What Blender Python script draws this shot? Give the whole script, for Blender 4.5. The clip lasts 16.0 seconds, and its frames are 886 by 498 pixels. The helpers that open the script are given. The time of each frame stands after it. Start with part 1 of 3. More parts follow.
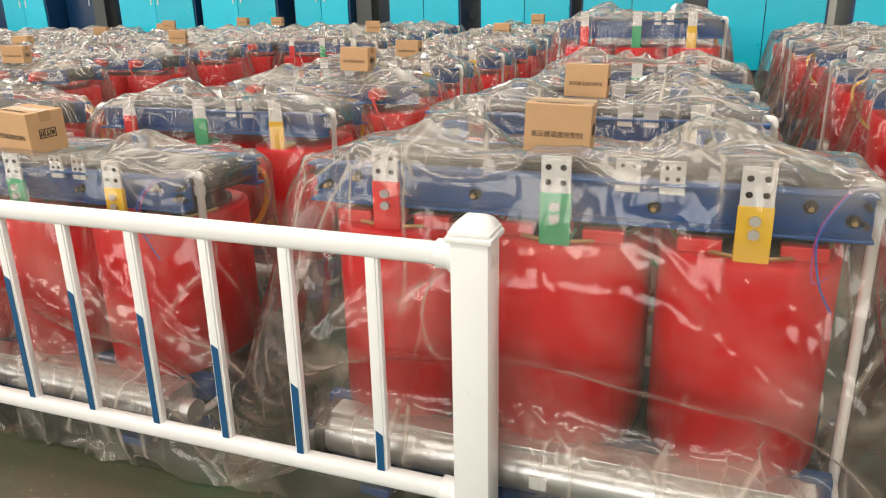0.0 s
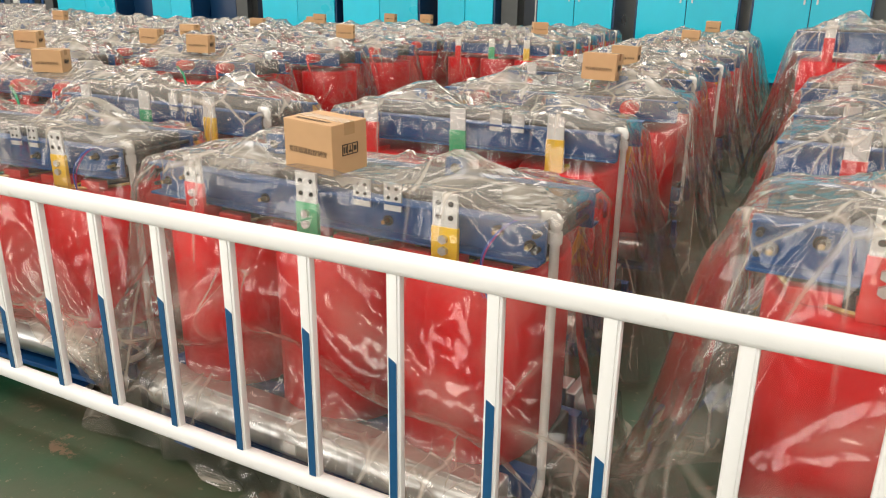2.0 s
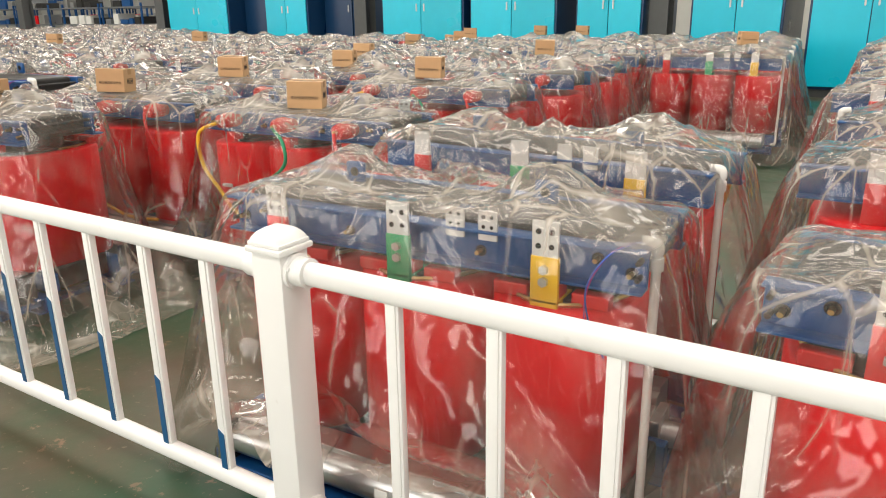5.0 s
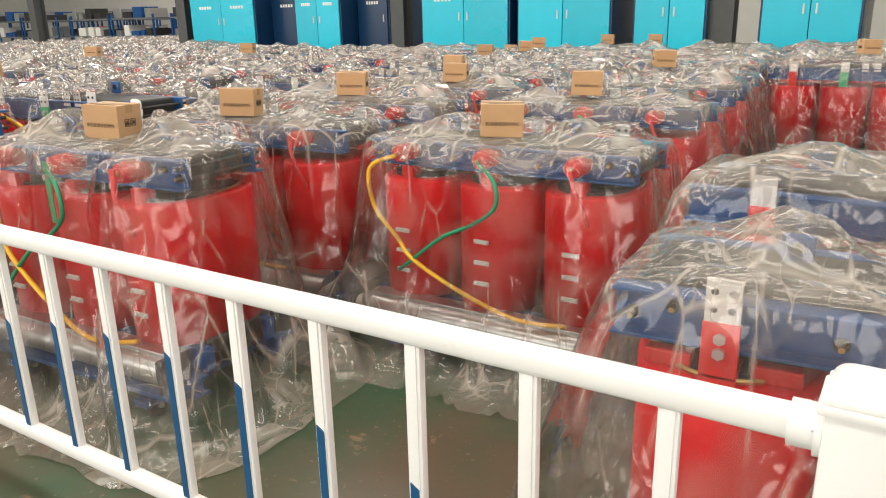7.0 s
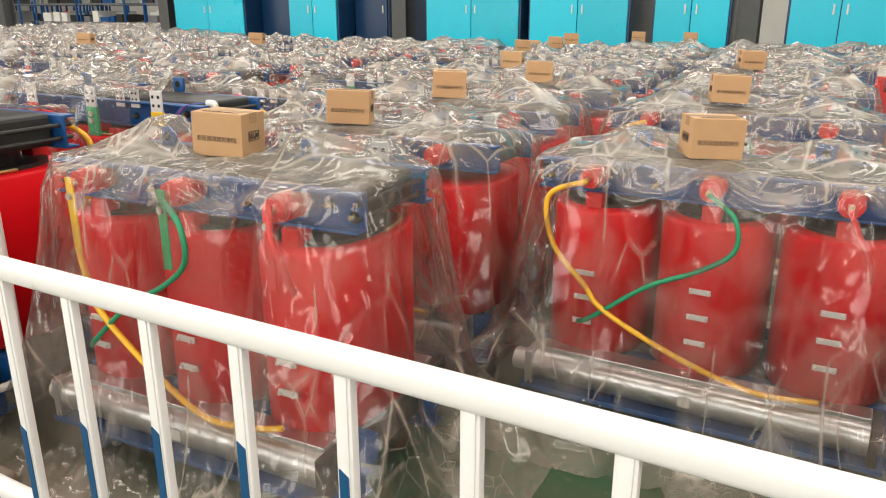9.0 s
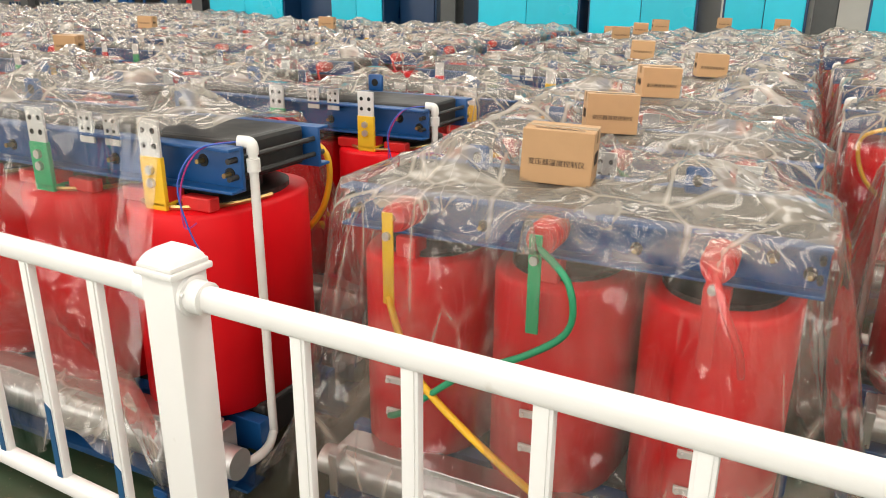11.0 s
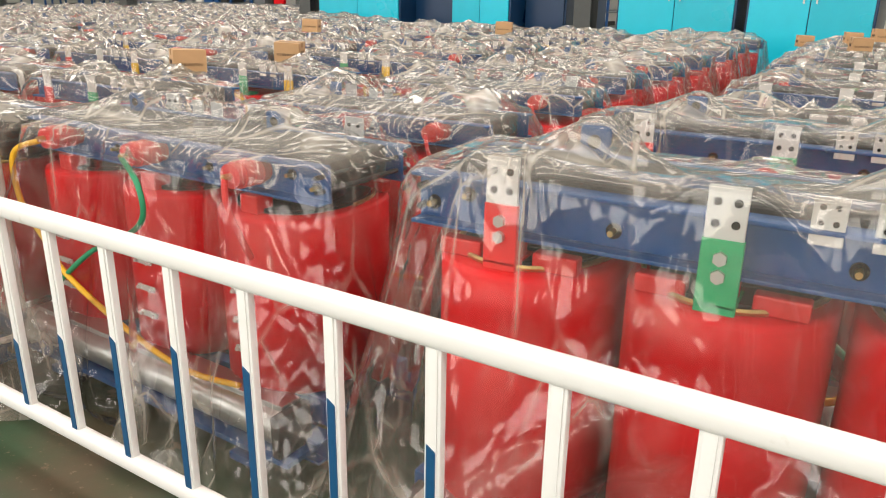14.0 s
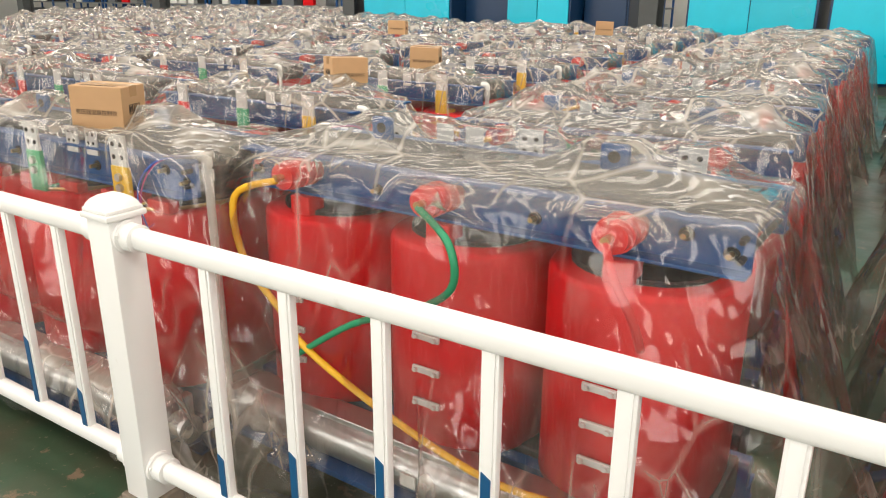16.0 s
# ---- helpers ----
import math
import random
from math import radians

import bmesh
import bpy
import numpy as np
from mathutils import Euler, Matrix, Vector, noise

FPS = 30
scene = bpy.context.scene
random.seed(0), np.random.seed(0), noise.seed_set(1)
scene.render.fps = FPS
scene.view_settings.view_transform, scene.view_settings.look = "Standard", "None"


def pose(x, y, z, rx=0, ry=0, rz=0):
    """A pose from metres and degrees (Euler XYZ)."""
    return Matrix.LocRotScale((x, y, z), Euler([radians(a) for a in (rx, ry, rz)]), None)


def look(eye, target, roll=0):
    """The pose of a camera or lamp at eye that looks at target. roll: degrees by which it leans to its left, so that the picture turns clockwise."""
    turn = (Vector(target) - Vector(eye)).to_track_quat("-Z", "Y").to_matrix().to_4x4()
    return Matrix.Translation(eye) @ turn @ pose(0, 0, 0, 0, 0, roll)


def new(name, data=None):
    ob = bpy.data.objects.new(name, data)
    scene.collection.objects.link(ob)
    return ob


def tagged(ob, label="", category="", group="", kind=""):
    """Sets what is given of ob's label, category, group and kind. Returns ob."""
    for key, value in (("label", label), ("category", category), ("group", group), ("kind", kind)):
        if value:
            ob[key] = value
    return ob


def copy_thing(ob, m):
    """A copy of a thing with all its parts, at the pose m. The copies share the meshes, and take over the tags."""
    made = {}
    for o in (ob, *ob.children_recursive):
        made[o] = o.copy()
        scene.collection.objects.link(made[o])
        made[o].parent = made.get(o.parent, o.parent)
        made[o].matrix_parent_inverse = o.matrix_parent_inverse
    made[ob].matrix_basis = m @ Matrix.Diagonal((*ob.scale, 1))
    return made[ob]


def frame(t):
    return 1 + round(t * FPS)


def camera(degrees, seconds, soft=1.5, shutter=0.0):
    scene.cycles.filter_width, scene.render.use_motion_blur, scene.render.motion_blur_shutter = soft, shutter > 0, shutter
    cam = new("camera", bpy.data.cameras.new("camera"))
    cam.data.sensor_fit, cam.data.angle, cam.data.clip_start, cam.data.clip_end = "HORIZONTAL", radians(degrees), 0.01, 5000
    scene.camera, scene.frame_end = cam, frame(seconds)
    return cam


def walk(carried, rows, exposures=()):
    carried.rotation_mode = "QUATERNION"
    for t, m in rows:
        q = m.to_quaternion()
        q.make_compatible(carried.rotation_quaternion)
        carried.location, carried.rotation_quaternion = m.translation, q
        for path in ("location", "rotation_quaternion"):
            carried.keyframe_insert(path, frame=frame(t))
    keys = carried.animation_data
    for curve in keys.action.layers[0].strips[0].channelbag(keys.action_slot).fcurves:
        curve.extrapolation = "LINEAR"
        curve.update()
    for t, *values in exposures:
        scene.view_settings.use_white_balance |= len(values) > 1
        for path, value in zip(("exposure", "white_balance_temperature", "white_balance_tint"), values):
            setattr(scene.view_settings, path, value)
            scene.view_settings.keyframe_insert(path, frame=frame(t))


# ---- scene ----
cam = camera(61.07, 16.0, soft=1.0)
PATH = [  # t, x, y, z, yaw, pitch, roll
    (0.0, 0.025, -0.071, 1.328, 20.31, -18.60, 1.15),
    (0.5, -0.155, -0.002, 1.320, 22.89, -18.63, -0.35),
    (1.0, -0.403, 0.046, 1.323, 23.08, -18.38, -0.06),
    (1.5, -0.634, 0.097, 1.308, 24.00, -18.33, 0.18),
    (2.0, -0.851, 0.139, 1.312, 27.97, -18.49, -0.67),
    (2.5, -1.101, 0.117, 1.315, 28.68, -18.32, -0.45),
    (3.0, -1.356, 0.119, 1.309, 29.40, -18.34, -0.25),
    (3.5, -1.613, 0.169, 1.318, 30.75, -18.10, 0.12),
    (4.0, -1.852, 0.201, 1.309, 31.93, -18.05, 0.39),
    (4.5, -2.135, 0.219, 1.317, 32.12, -18.06, 0.52),
    (5.0, -2.396, 0.272, 1.326, 32.44, -17.76, 0.83),
    (7.5, -3.772, 0.433, 1.330, 31.49, -16.83, 1.49),
    (8.0, -3.996, 0.513, 1.324, 30.45, -16.88, 1.23),
    (10.5, -5.260, 0.510, 1.334, 28.89, -18.57, -0.58),
    (11.0, -5.502, 0.460, 1.343, 29.33, -18.87, -0.39),
    (11.5, -5.746, 0.484, 1.352, 30.03, -18.87, -0.12),
    (12.0, -6.014, 0.475, 1.344, 31.12, -18.95, -1.02),
    (12.5, -6.308, 0.437, 1.346, 31.58, -19.02, -0.75),
    (13.0, -6.588, 0.465, 1.337, 32.18, -18.95, -0.54),
    (13.5, -6.868, 0.449, 1.333, 32.78, -18.80, -0.95),
    (14.0, -7.142, 0.410, 1.340, 32.73, -18.79, -0.87),
    (14.5, -7.405, 0.439, 1.330, 33.06, -18.75, -0.63),
    (15.0, -7.661, 0.428, 1.323, 33.34, -18.61, -0.55),
    (15.5, -7.920, 0.385, 1.324, 33.05, -18.83, -0.40),
    (16.0, -8.158, 0.414, 1.319, 33.16, -18.79, -0.28),
]
walk(cam, [(t, pose(x, y, z, 90 + pitch, roll, yaw)) for t, x, y, z, yaw, pitch, roll in PATH], exposures=[(0, 0.0), (16, 0.0)])

# ---- light ----
HALL = (-46.0, 9.0, -7.0, 26.0, 7.5)  # x0, x1, y0, y1, height
world = bpy.data.worlds.new("world")
scene.world = world
world.use_nodes = True
wn = world.node_tree.nodes
sky = wn.new("ShaderNodeTexSky")
sky.sky_type, sky.sun_disc, sky.sun_elevation, sky.sun_rotation = "NISHITA", False, radians(48), radians(200)
world.node_tree.links.new(sky.outputs[0], wn["Background"].inputs[0])
wn["Background"].inputs[1].default_value = 0.12


def window_light(name, m, w, h, power, color):
    ob = new(name, bpy.data.lights.new(name, "AREA"))
    ob.data.shape, ob.data.size, ob.data.size_y, ob.data.energy, ob.data.color = "RECTANGLE", w, h, power, color
    ob.matrix_world = m
    return ob


SKYLIGHTS = [(-3.0, 1.8), (3.0, 1.8), (9.0, 1.8), (15.0, 1.8), (21.0, 1.8)]  # centre y, width
for cy, w in SKYLIGHTS:
    window_light("skylight_light", look((-16, cy, HALL[4] + 0.05), (-16, cy, 0)), 44, w, 1450, (1.0, 0.92, 0.81))
SIDE_WINDOWS = [-40, -34, -28, -22, -16, -10, -4, 2]  # left ends, each 4.6 m long, z 1.2 to 5.2
for wx in SIDE_WINDOWS:
    window_light("window_light", look((wx + 2.3, HALL[2] - 0.05, 3.2), (wx + 2.3, 20, 3.0)), 4.4, 3.8, 228, (1.0, 0.92, 0.81))


# ---- materials ----
def mat(name, rgb, rough=0.5, metal=0.0, grain=0.0, scale=40.0, bump=0.0, bump_scale=200.0, dirt=None, dirt_scale=3.0, dirt_lo=0.55, dirt_hi=0.75, spec=0.5, varied=0.0):
    m = bpy.data.materials.new(name)
    m.use_nodes = True
    nt = m.node_tree
    b = nt.nodes["Principled BSDF"]
    b.inputs["Base Color"].default_value = (*rgb, 1)
    b.inputs["Roughness"].default_value = rough
    b.inputs["Metallic"].default_value = metal
    b.inputs["Specular IOR Level"].default_value = spec
    co = nt.nodes.new("ShaderNodeTexCoord")
    out = None

    def noise_tex(s, detail=4):
        n = nt.nodes.new("ShaderNodeTexNoise")
        n.inputs["Scale"].default_value, n.inputs["Detail"].default_value = s, detail
        nt.links.new(co.outputs["Object"], n.inputs["Vector"])
        return n

    def mixer(fac, a, c):
        x = nt.nodes.new("ShaderNodeMix")
        x.data_type = "RGBA"
        nt.links.new(fac, x.inputs[0])
        for sock, v in ((x.inputs[6], a), (x.inputs[7], c)):
            if isinstance(v, tuple):
                sock.default_value = (*v, 1)
            else:
                nt.links.new(v, sock)
        return x.outputs[2]

    if grain:
        n = noise_tex(scale)
        out = mixer(n.outputs["Fac"], tuple(max(0, c * (1 - grain)) for c in rgb), tuple(min(1, c * (1 + grain)) for c in rgb))
        r = nt.nodes.new("ShaderNodeMapRange")
        r.inputs["To Min"].default_value, r.inputs["To Max"].default_value = max(0.03, rough * 0.75), min(1, rough * 1.3)
        n2 = noise_tex(scale * 0.23)
        nt.links.new(n2.outputs["Fac"], r.inputs["Value"])
        nt.links.new(r.outputs[0], b.inputs["Roughness"])
    if dirt:
        n = noise_tex(dirt_scale, 8)
        r = nt.nodes.new("ShaderNodeMapRange")
        r.inputs["From Min"].default_value, r.inputs["From Max"].default_value = dirt_lo, dirt_hi
        nt.links.new(n.outputs["Fac"], r.inputs["Value"])
        out = mixer(r.outputs[0], out or rgb, dirt)
    if varied:
        oi = nt.nodes.new("ShaderNodeObjectInfo")
        hs = nt.nodes.new("ShaderNodeHueSaturation")
        r = nt.nodes.new("ShaderNodeMapRange")
        r.inputs["To Min"].default_value, r.inputs["To Max"].default_value = 1 - varied, 1 + varied
        nt.links.new(oi.outputs["Random"], r.inputs["Value"])
        nt.links.new(r.outputs[0], hs.inputs["Value"])
        if out:
            nt.links.new(out, hs.inputs["Color"])
        else:
            hs.inputs["Color"].default_value = (*rgb, 1)
        out = hs.outputs[0]
    if out:
        nt.links.new(out, b.inputs["Base Color"])
    if bump:
        n = noise_tex(bump_scale)
        bp = nt.nodes.new("ShaderNodeBump")
        bp.inputs["Strength"].default_value, bp.inputs["Distance"].default_value = bump, 0.002
        nt.links.new(n.outputs["Fac"], bp.inputs["Height"])
        nt.links.new(bp.outputs[0], b.inputs["Normal"])
    return m


WHITE = mat("white_enamel", (0.80, 0.79, 0.77), 0.35, grain=0.03, scale=9, dirt=(0.50, 0.44, 0.36), dirt_scale=11, dirt_lo=0.66, dirt_hi=0.80, bump=0.1)
STRIPE = mat("blue_reflective_tape", (0.004, 0.075, 0.19), 0.4, grain=0.15, scale=60)
CONCRETE = mat("dusty_rubber_foot", (0.21, 0.17, 0.13), 0.85, grain=0.25, scale=35, bump=0.5, bump_scale=120)
HOLE = mat("dark_hole", (0.01, 0.009, 0.008), 0.9)
RED = mat("red_epoxy_resin", (0.72, 0.004, 0.010), 0.45, grain=0.08, scale=7, bump=0.15, bump_scale=60, varied=0.08, spec=0.25)
REDINS = mat("red_insulator", (0.62, 0.02, 0.02), 0.4, grain=0.1)
BLUE = mat("blue_painted_steel", (0.006, 0.07, 0.23), 0.38, grain=0.15, scale=25, bump=0.15)
CORE = mat("black_core_steel", (0.022, 0.021, 0.020), 0.5, grain=0.3, scale=50)
SILVER = mat("bare_aluminium", (0.62, 0.61, 0.59), 0.38, 0.75, grain=0.08, scale=40)
GALV = mat("galvanised_sheet", (0.55, 0.55, 0.54), 0.3, 0.9, grain=0.12, scale=22)
TIN = mat("tinned_busbar", (0.66, 0.66, 0.64), 0.5, 0.25, grain=0.05, scale=60)
YELLOW = mat("yellow_sleeve", (0.80, 0.50, 0.02), 0.45, grain=0.06)
GREEN = mat("green_sleeve", (0.02, 0.40, 0.16), 0.45, grain=0.06)
REDTAG = mat("red_sleeve", (0.70, 0.03, 0.03), 0.45, grain=0.06)
BRASS = mat("brass_stud", (0.55, 0.38, 0.15), 0.3, 0.9)
PVC = mat("white_conduit", (0.74, 0.73, 0.69), 0.4, grain=0.04)
WIRE_M = mat("magenta_wire", (0.45, 0.03, 0.20), 0.5)
WIRE_B = mat("blue_wire", (0.04, 0.10, 0.45), 0.5)
CARD = mat("brown_cardboard", (0.50, 0.30, 0.15), 0.8, grain=0.08, scale=18, bump=0.2, varied=0.10)
INK = mat("black_print", (0.05, 0.035, 0.025), 0.8)
TAPE = mat("clear_brown_tape", (0.42, 0.26, 0.13), 0.25)
CABLE_Y = mat("yellow_cable", (0.80, 0.45, 0.02), 0.4)
CABLE_G = mat("green_cable", (0.02, 0.26, 0.12), 0.4)
CYAN = mat("cyan_painted_steel", (0.0, 0.50, 0.68), 0.28, grain=0.08, scale=3, varied=0.08)
# Navy paints in the shade on cabinet sides and colours the dark equipment.
NAVY = mat("navy_shade_and_steel", (0.004, 0.035, 0.10), 0.3, grain=0.1, scale=4)
STEEL = mat("dark_grey_column_paint", (0.07, 0.075, 0.075), 0.5, grain=0.15, scale=8)
WALLM = mat("pale_wall_sheet", (0.55, 0.54, 0.50), 0.7, grain=0.08, scale=2)
ROOFM = mat("pale_roof_sheet", (0.66, 0.65, 0.62), 0.7, grain=0.06, scale=2)
PLATE = mat("printed_label", (0.75, 0.74, 0.70), 0.5, grain=0.05)
MACHINE = mat("grey_machine_paint", (0.16, 0.17, 0.18), 0.5, grain=0.2, scale=6)


def floor_material():
    m = bpy.data.materials.new("worn_green_floor_paint")
    m.use_nodes = True
    nt = m.node_tree
    b = nt.nodes["Principled BSDF"]
    co = nt.nodes.new("ShaderNodeTexCoord")

    def tex(scale, detail=8, rough=0.6):
        n = nt.nodes.new("ShaderNodeTexNoise")
        n.inputs["Scale"].default_value, n.inputs["Detail"].default_value, n.inputs["Roughness"].default_value = scale, detail, rough
        nt.links.new(co.outputs["Object"], n.inputs["Vector"])
        return n.outputs["Fac"]

    def ramp(v, lo, hi):
        r = nt.nodes.new("ShaderNodeMapRange")
        r.inputs["From Min"].default_value, r.inputs["From Max"].default_value = lo, hi
        nt.links.new(v, r.inputs["Value"])
        return r.outputs[0]

    def mix(f, a, c):
        x = nt.nodes.new("ShaderNodeMix")
        x.data_type = "RGBA"
        nt.links.new(f, x.inputs[0])
        for s, v in ((x.inputs[6], a), (x.inputs[7], c)):
            if isinstance(v, tuple):
                s.default_value = (*v, 1)
            else:
                nt.links.new(v, s)
        return x.outputs[2]

    base = mix(tex(1.1), (0.008, 0.075, 0.036), (0.028, 0.088, 0.040))
    dusty = mix(ramp(tex(0.7), 0.40, 0.60), base, (0.100, 0.075, 0.045))
    chips = mix(ramp(tex(7.0, 10, 0.7), 0.60, 0.64), dusty, (0.20, 0.135, 0.085))
    fine = mix(ramp(tex(38.0, 6), 0.62, 0.72), chips, (0.22, 0.17, 0.12))
    nt.links.new(fine, b.inputs["Base Color"])
    nt.links.new(ramp(tex(4.0), -0.3, 1.6), b.inputs["Roughness"])
    bp = nt.nodes.new("ShaderNodeBump")
    bp.inputs["Strength"].default_value, bp.inputs["Distance"].default_value = 0.3, 0.002
    nt.links.new(tex(30.0), bp.inputs["Height"])
    nt.links.new(bp.outputs[0], b.inputs["Normal"])
    return m


FLOOR = floor_material()


def film_material(name, haze_lo, haze_hi, tint):
    """Thin clear polythene: mostly see-through, slightly milky, with a sharp crinkled gloss."""
    m = bpy.data.materials.new(name)
    m.use_nodes = True
    nt = m.node_tree
    nt.nodes.remove(nt.nodes["Principled BSDF"])
    co = nt.nodes.new("ShaderNodeTexCoord")

    def tex(scale, detail=3, distort=0.0):
        n = nt.nodes.new("ShaderNodeTexNoise")
        n.inputs["Scale"].default_value, n.inputs["Detail"].default_value, n.inputs["Distortion"].default_value = scale, detail, distort
        nt.links.new(co.outputs["Object"], n.inputs["Vector"])
        return n.outputs["Fac"]

    def ramp(v, lo, hi, a, c):
        r = nt.nodes.new("ShaderNodeMapRange")
        for k, x in (("From Min", lo), ("From Max", hi), ("To Min", a), ("To Max", c)):
            r.inputs[k].default_value = x
        nt.links.new(v, r.inputs["Value"])
        return r.outputs[0]

    def shader_mix(f, a, c):
        x = nt.nodes.new("ShaderNodeMixShader")
        nt.links.new(f, x.inputs[0])
        nt.links.new(a, x.inputs[1])
        nt.links.new(c, x.inputs[2])
        return x.outputs[0]

    def total(*v):
        x = v[0]
        for w in v[1:]:
            ad = nt.nodes.new("ShaderNodeMath")
            nt.links.new(x, ad.inputs[0])
            nt.links.new(w, ad.inputs[1])
            x = ad.outputs[0]
        return x

    def times(v, w):
        x = nt.nodes.new("ShaderNodeMath")
        x.operation = "MULTIPLY"
        for sock, k in zip(x.inputs, (v, w)):
            if isinstance(k, float):
                sock.default_value = k
            else:
                nt.links.new(k, sock)
        return x.outputs[0]

    def facets(scale, stretch, turn, warp):
        """Flat little faces that meet in sharp creases."""
        wob = nt.nodes.new("ShaderNodeTexNoise")
        wob.inputs["Scale"].default_value, wob.inputs["Detail"].default_value = scale * 0.5, 2
        nt.links.new(co.outputs["Object"], wob.inputs["Vector"])
        ad = nt.nodes.new("ShaderNodeVectorMath")
        ad.operation, ad.inputs[2].default_value = "MULTIPLY_ADD", (0, 0, 0)
        ad.inputs[1].default_value = (warp, warp, warp)
        nt.links.new(wob.outputs["Color"], ad.inputs[0])
        nt.links.new(co.outputs["Object"], ad.inputs[2])
        mp = nt.nodes.new("ShaderNodeMapping")
        mp.inputs["Scale"].default_value, mp.inputs["Rotation"].default_value = stretch, turn
        nt.links.new(ad.outputs[0], mp.inputs["Vector"])
        vo = nt.nodes.new("ShaderNodeTexVoronoi")
        vo.inputs["Scale"].default_value = scale
        nt.links.new(mp.outputs[0], vo.inputs["Vector"])
        ed = nt.nodes.new("ShaderNodeTexVoronoi")
        ed.feature = "DISTANCE_TO_EDGE"
        ed.inputs["Scale"].default_value = scale
        nt.links.new(mp.outputs[0], ed.inputs["Vector"])
        return vo.outputs["Distance"], ramp(ed.outputs["Distance"], 0.0, 0.035, 1.0, 0.0)

    crumpled = ramp(tex(1.6, 2), 0.40, 0.60, 0.40, 1.0)
    folds, fold_crease = facets(4.2, (1.0, 1.0, 0.16), (0.45, 0.55, 0.2), 0.03)
    cross, cross_crease = facets(5.5, (1.0, 0.9, 0.28), (-0.55, -0.65, 0.9), 0.03)
    little, little_crease = facets(19.0, (1.0, 0.6, 0.55), (-0.6, 0.3, 0.8), 0.02)
    high = total(times(folds, 0.42), times(cross, 0.28), times(times(little, crumpled), 0.14))
    crease = total(times(times(fold_crease, ramp(tex(2.3, 3), 0.47, 0.60, 0.0, 1.0)), 0.34), times(times(cross_crease, ramp(tex(2.9, 3, 0.3), 0.50, 0.62, 0.0, 1.0)), 0.30), times(times(little_crease, ramp(tex(1.9, 3, 0.4), 0.50, 0.64, 0.0, 1.0)), 0.20))
    bp = nt.nodes.new("ShaderNodeBump")
    bp.inputs["Strength"].default_value, bp.inputs["Distance"].default_value = 1.0, 0.10
    nt.links.new(high, bp.inputs["Height"])
    clear = nt.nodes.new("ShaderNodeBsdfTransparent")
    clear.inputs[0].default_value = (0.97, 0.965, 0.955, 1)
    milk = nt.nodes.new("ShaderNodeBsdfDiffuse")
    milk.inputs[0].default_value = (*tint, 1)
    back = nt.nodes.new("ShaderNodeBsdfTranslucent")
    back.inputs[0].default_value = (*tint, 1)
    half = nt.nodes.new("ShaderNodeMixShader")
    half.inputs[0].default_value = 0.45
    nt.links.new(milk.outputs[0], half.inputs[1])
    nt.links.new(back.outputs[0], half.inputs[2])
    # Up-facing film is coloured hazier, painting in its sheen at grazing view.
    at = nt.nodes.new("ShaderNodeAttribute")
    at.attribute_name = "top_sheen"
    sheen_haze = nt.nodes.new("ShaderNodeMath")
    sheen_haze.operation = "MULTIPLY"
    nt.links.new(at.outputs["Fac"], sheen_haze.inputs[0])
    nt.links.new(ramp(tex(2.5, 5, 0.5), 0.3, 0.7, 0.05, 0.34), sheen_haze.inputs[1])
    body = shader_mix(total(sheen_haze.outputs[0], ramp(tex(4.0, 6, 0.8), 0.44, 0.70, haze_lo, haze_hi), crease), clear.outputs[0], half.outputs[0])
    gloss = nt.nodes.new("ShaderNodeBsdfGlossy")
    gloss.inputs["Roughness"].default_value = 0.05
    nt.links.new(bp.outputs[0], gloss.inputs["Normal"])
    lw = nt.nodes.new("ShaderNodeLayerWeight")
    lw.inputs[0].default_value = 0.30
    nt.links.new(bp.outputs[0], lw.inputs["Normal"])
    both = shader_mix(ramp(lw.outputs["Fresnel"], 0.0, 1.0, 0.035, 0.60), body, gloss.outputs[0])
    nt.links.new(both, nt.nodes["Material Output"].inputs["Surface"])
    return m


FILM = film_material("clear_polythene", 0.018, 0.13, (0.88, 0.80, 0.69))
FILM_MILKY = film_material("milky_polythene", 0.030, 0.21, (0.86, 0.77, 0.65))


# ---- building helpers ----
def part(name, bm, material, parent=None, label="", smooth=None):
    me = bpy.data.meshes.new(name)
    if smooth is not None:
        for f in bm.faces:
            f.smooth = True
        for e in bm.edges:
            if len(e.link_faces) == 2 and e.calc_face_angle(0) > smooth:
                e.smooth = False
    bm.to_mesh(me)
    bm.free()
    for m in material if isinstance(material, (list, tuple)) else [material]:
        me.materials.append(m)
    ob = new(name, me)
    if parent:
        ob.parent = parent
    if label:
        ob["label"] = label
    return ob


def share(ob, name, m, parent):
    """Another object on the same mesh, under parent."""
    o = new(name, ob.data)
    o.parent, o.matrix_basis = parent, m
    if "label" in ob:
        o["label"] = ob["label"]
    return o


def box(bm, x0, y0, z0, x1, y1, z1, bevel=0.0):
    m = Matrix.Translation(((x0 + x1) / 2, (y0 + y1) / 2, (z0 + z1) / 2)) @ Matrix.Diagonal((abs(x1 - x0), abs(y1 - y0), abs(z1 - z0), 1))
    r = bmesh.ops.create_cube(bm, size=1, matrix=m)
    if bevel:
        es = list({e for v in r["verts"] for e in v.link_edges})
        bmesh.ops.bevel(bm, geom=es, offset=bevel, segments=2, affect="EDGES", profile=0.5)
    return bm


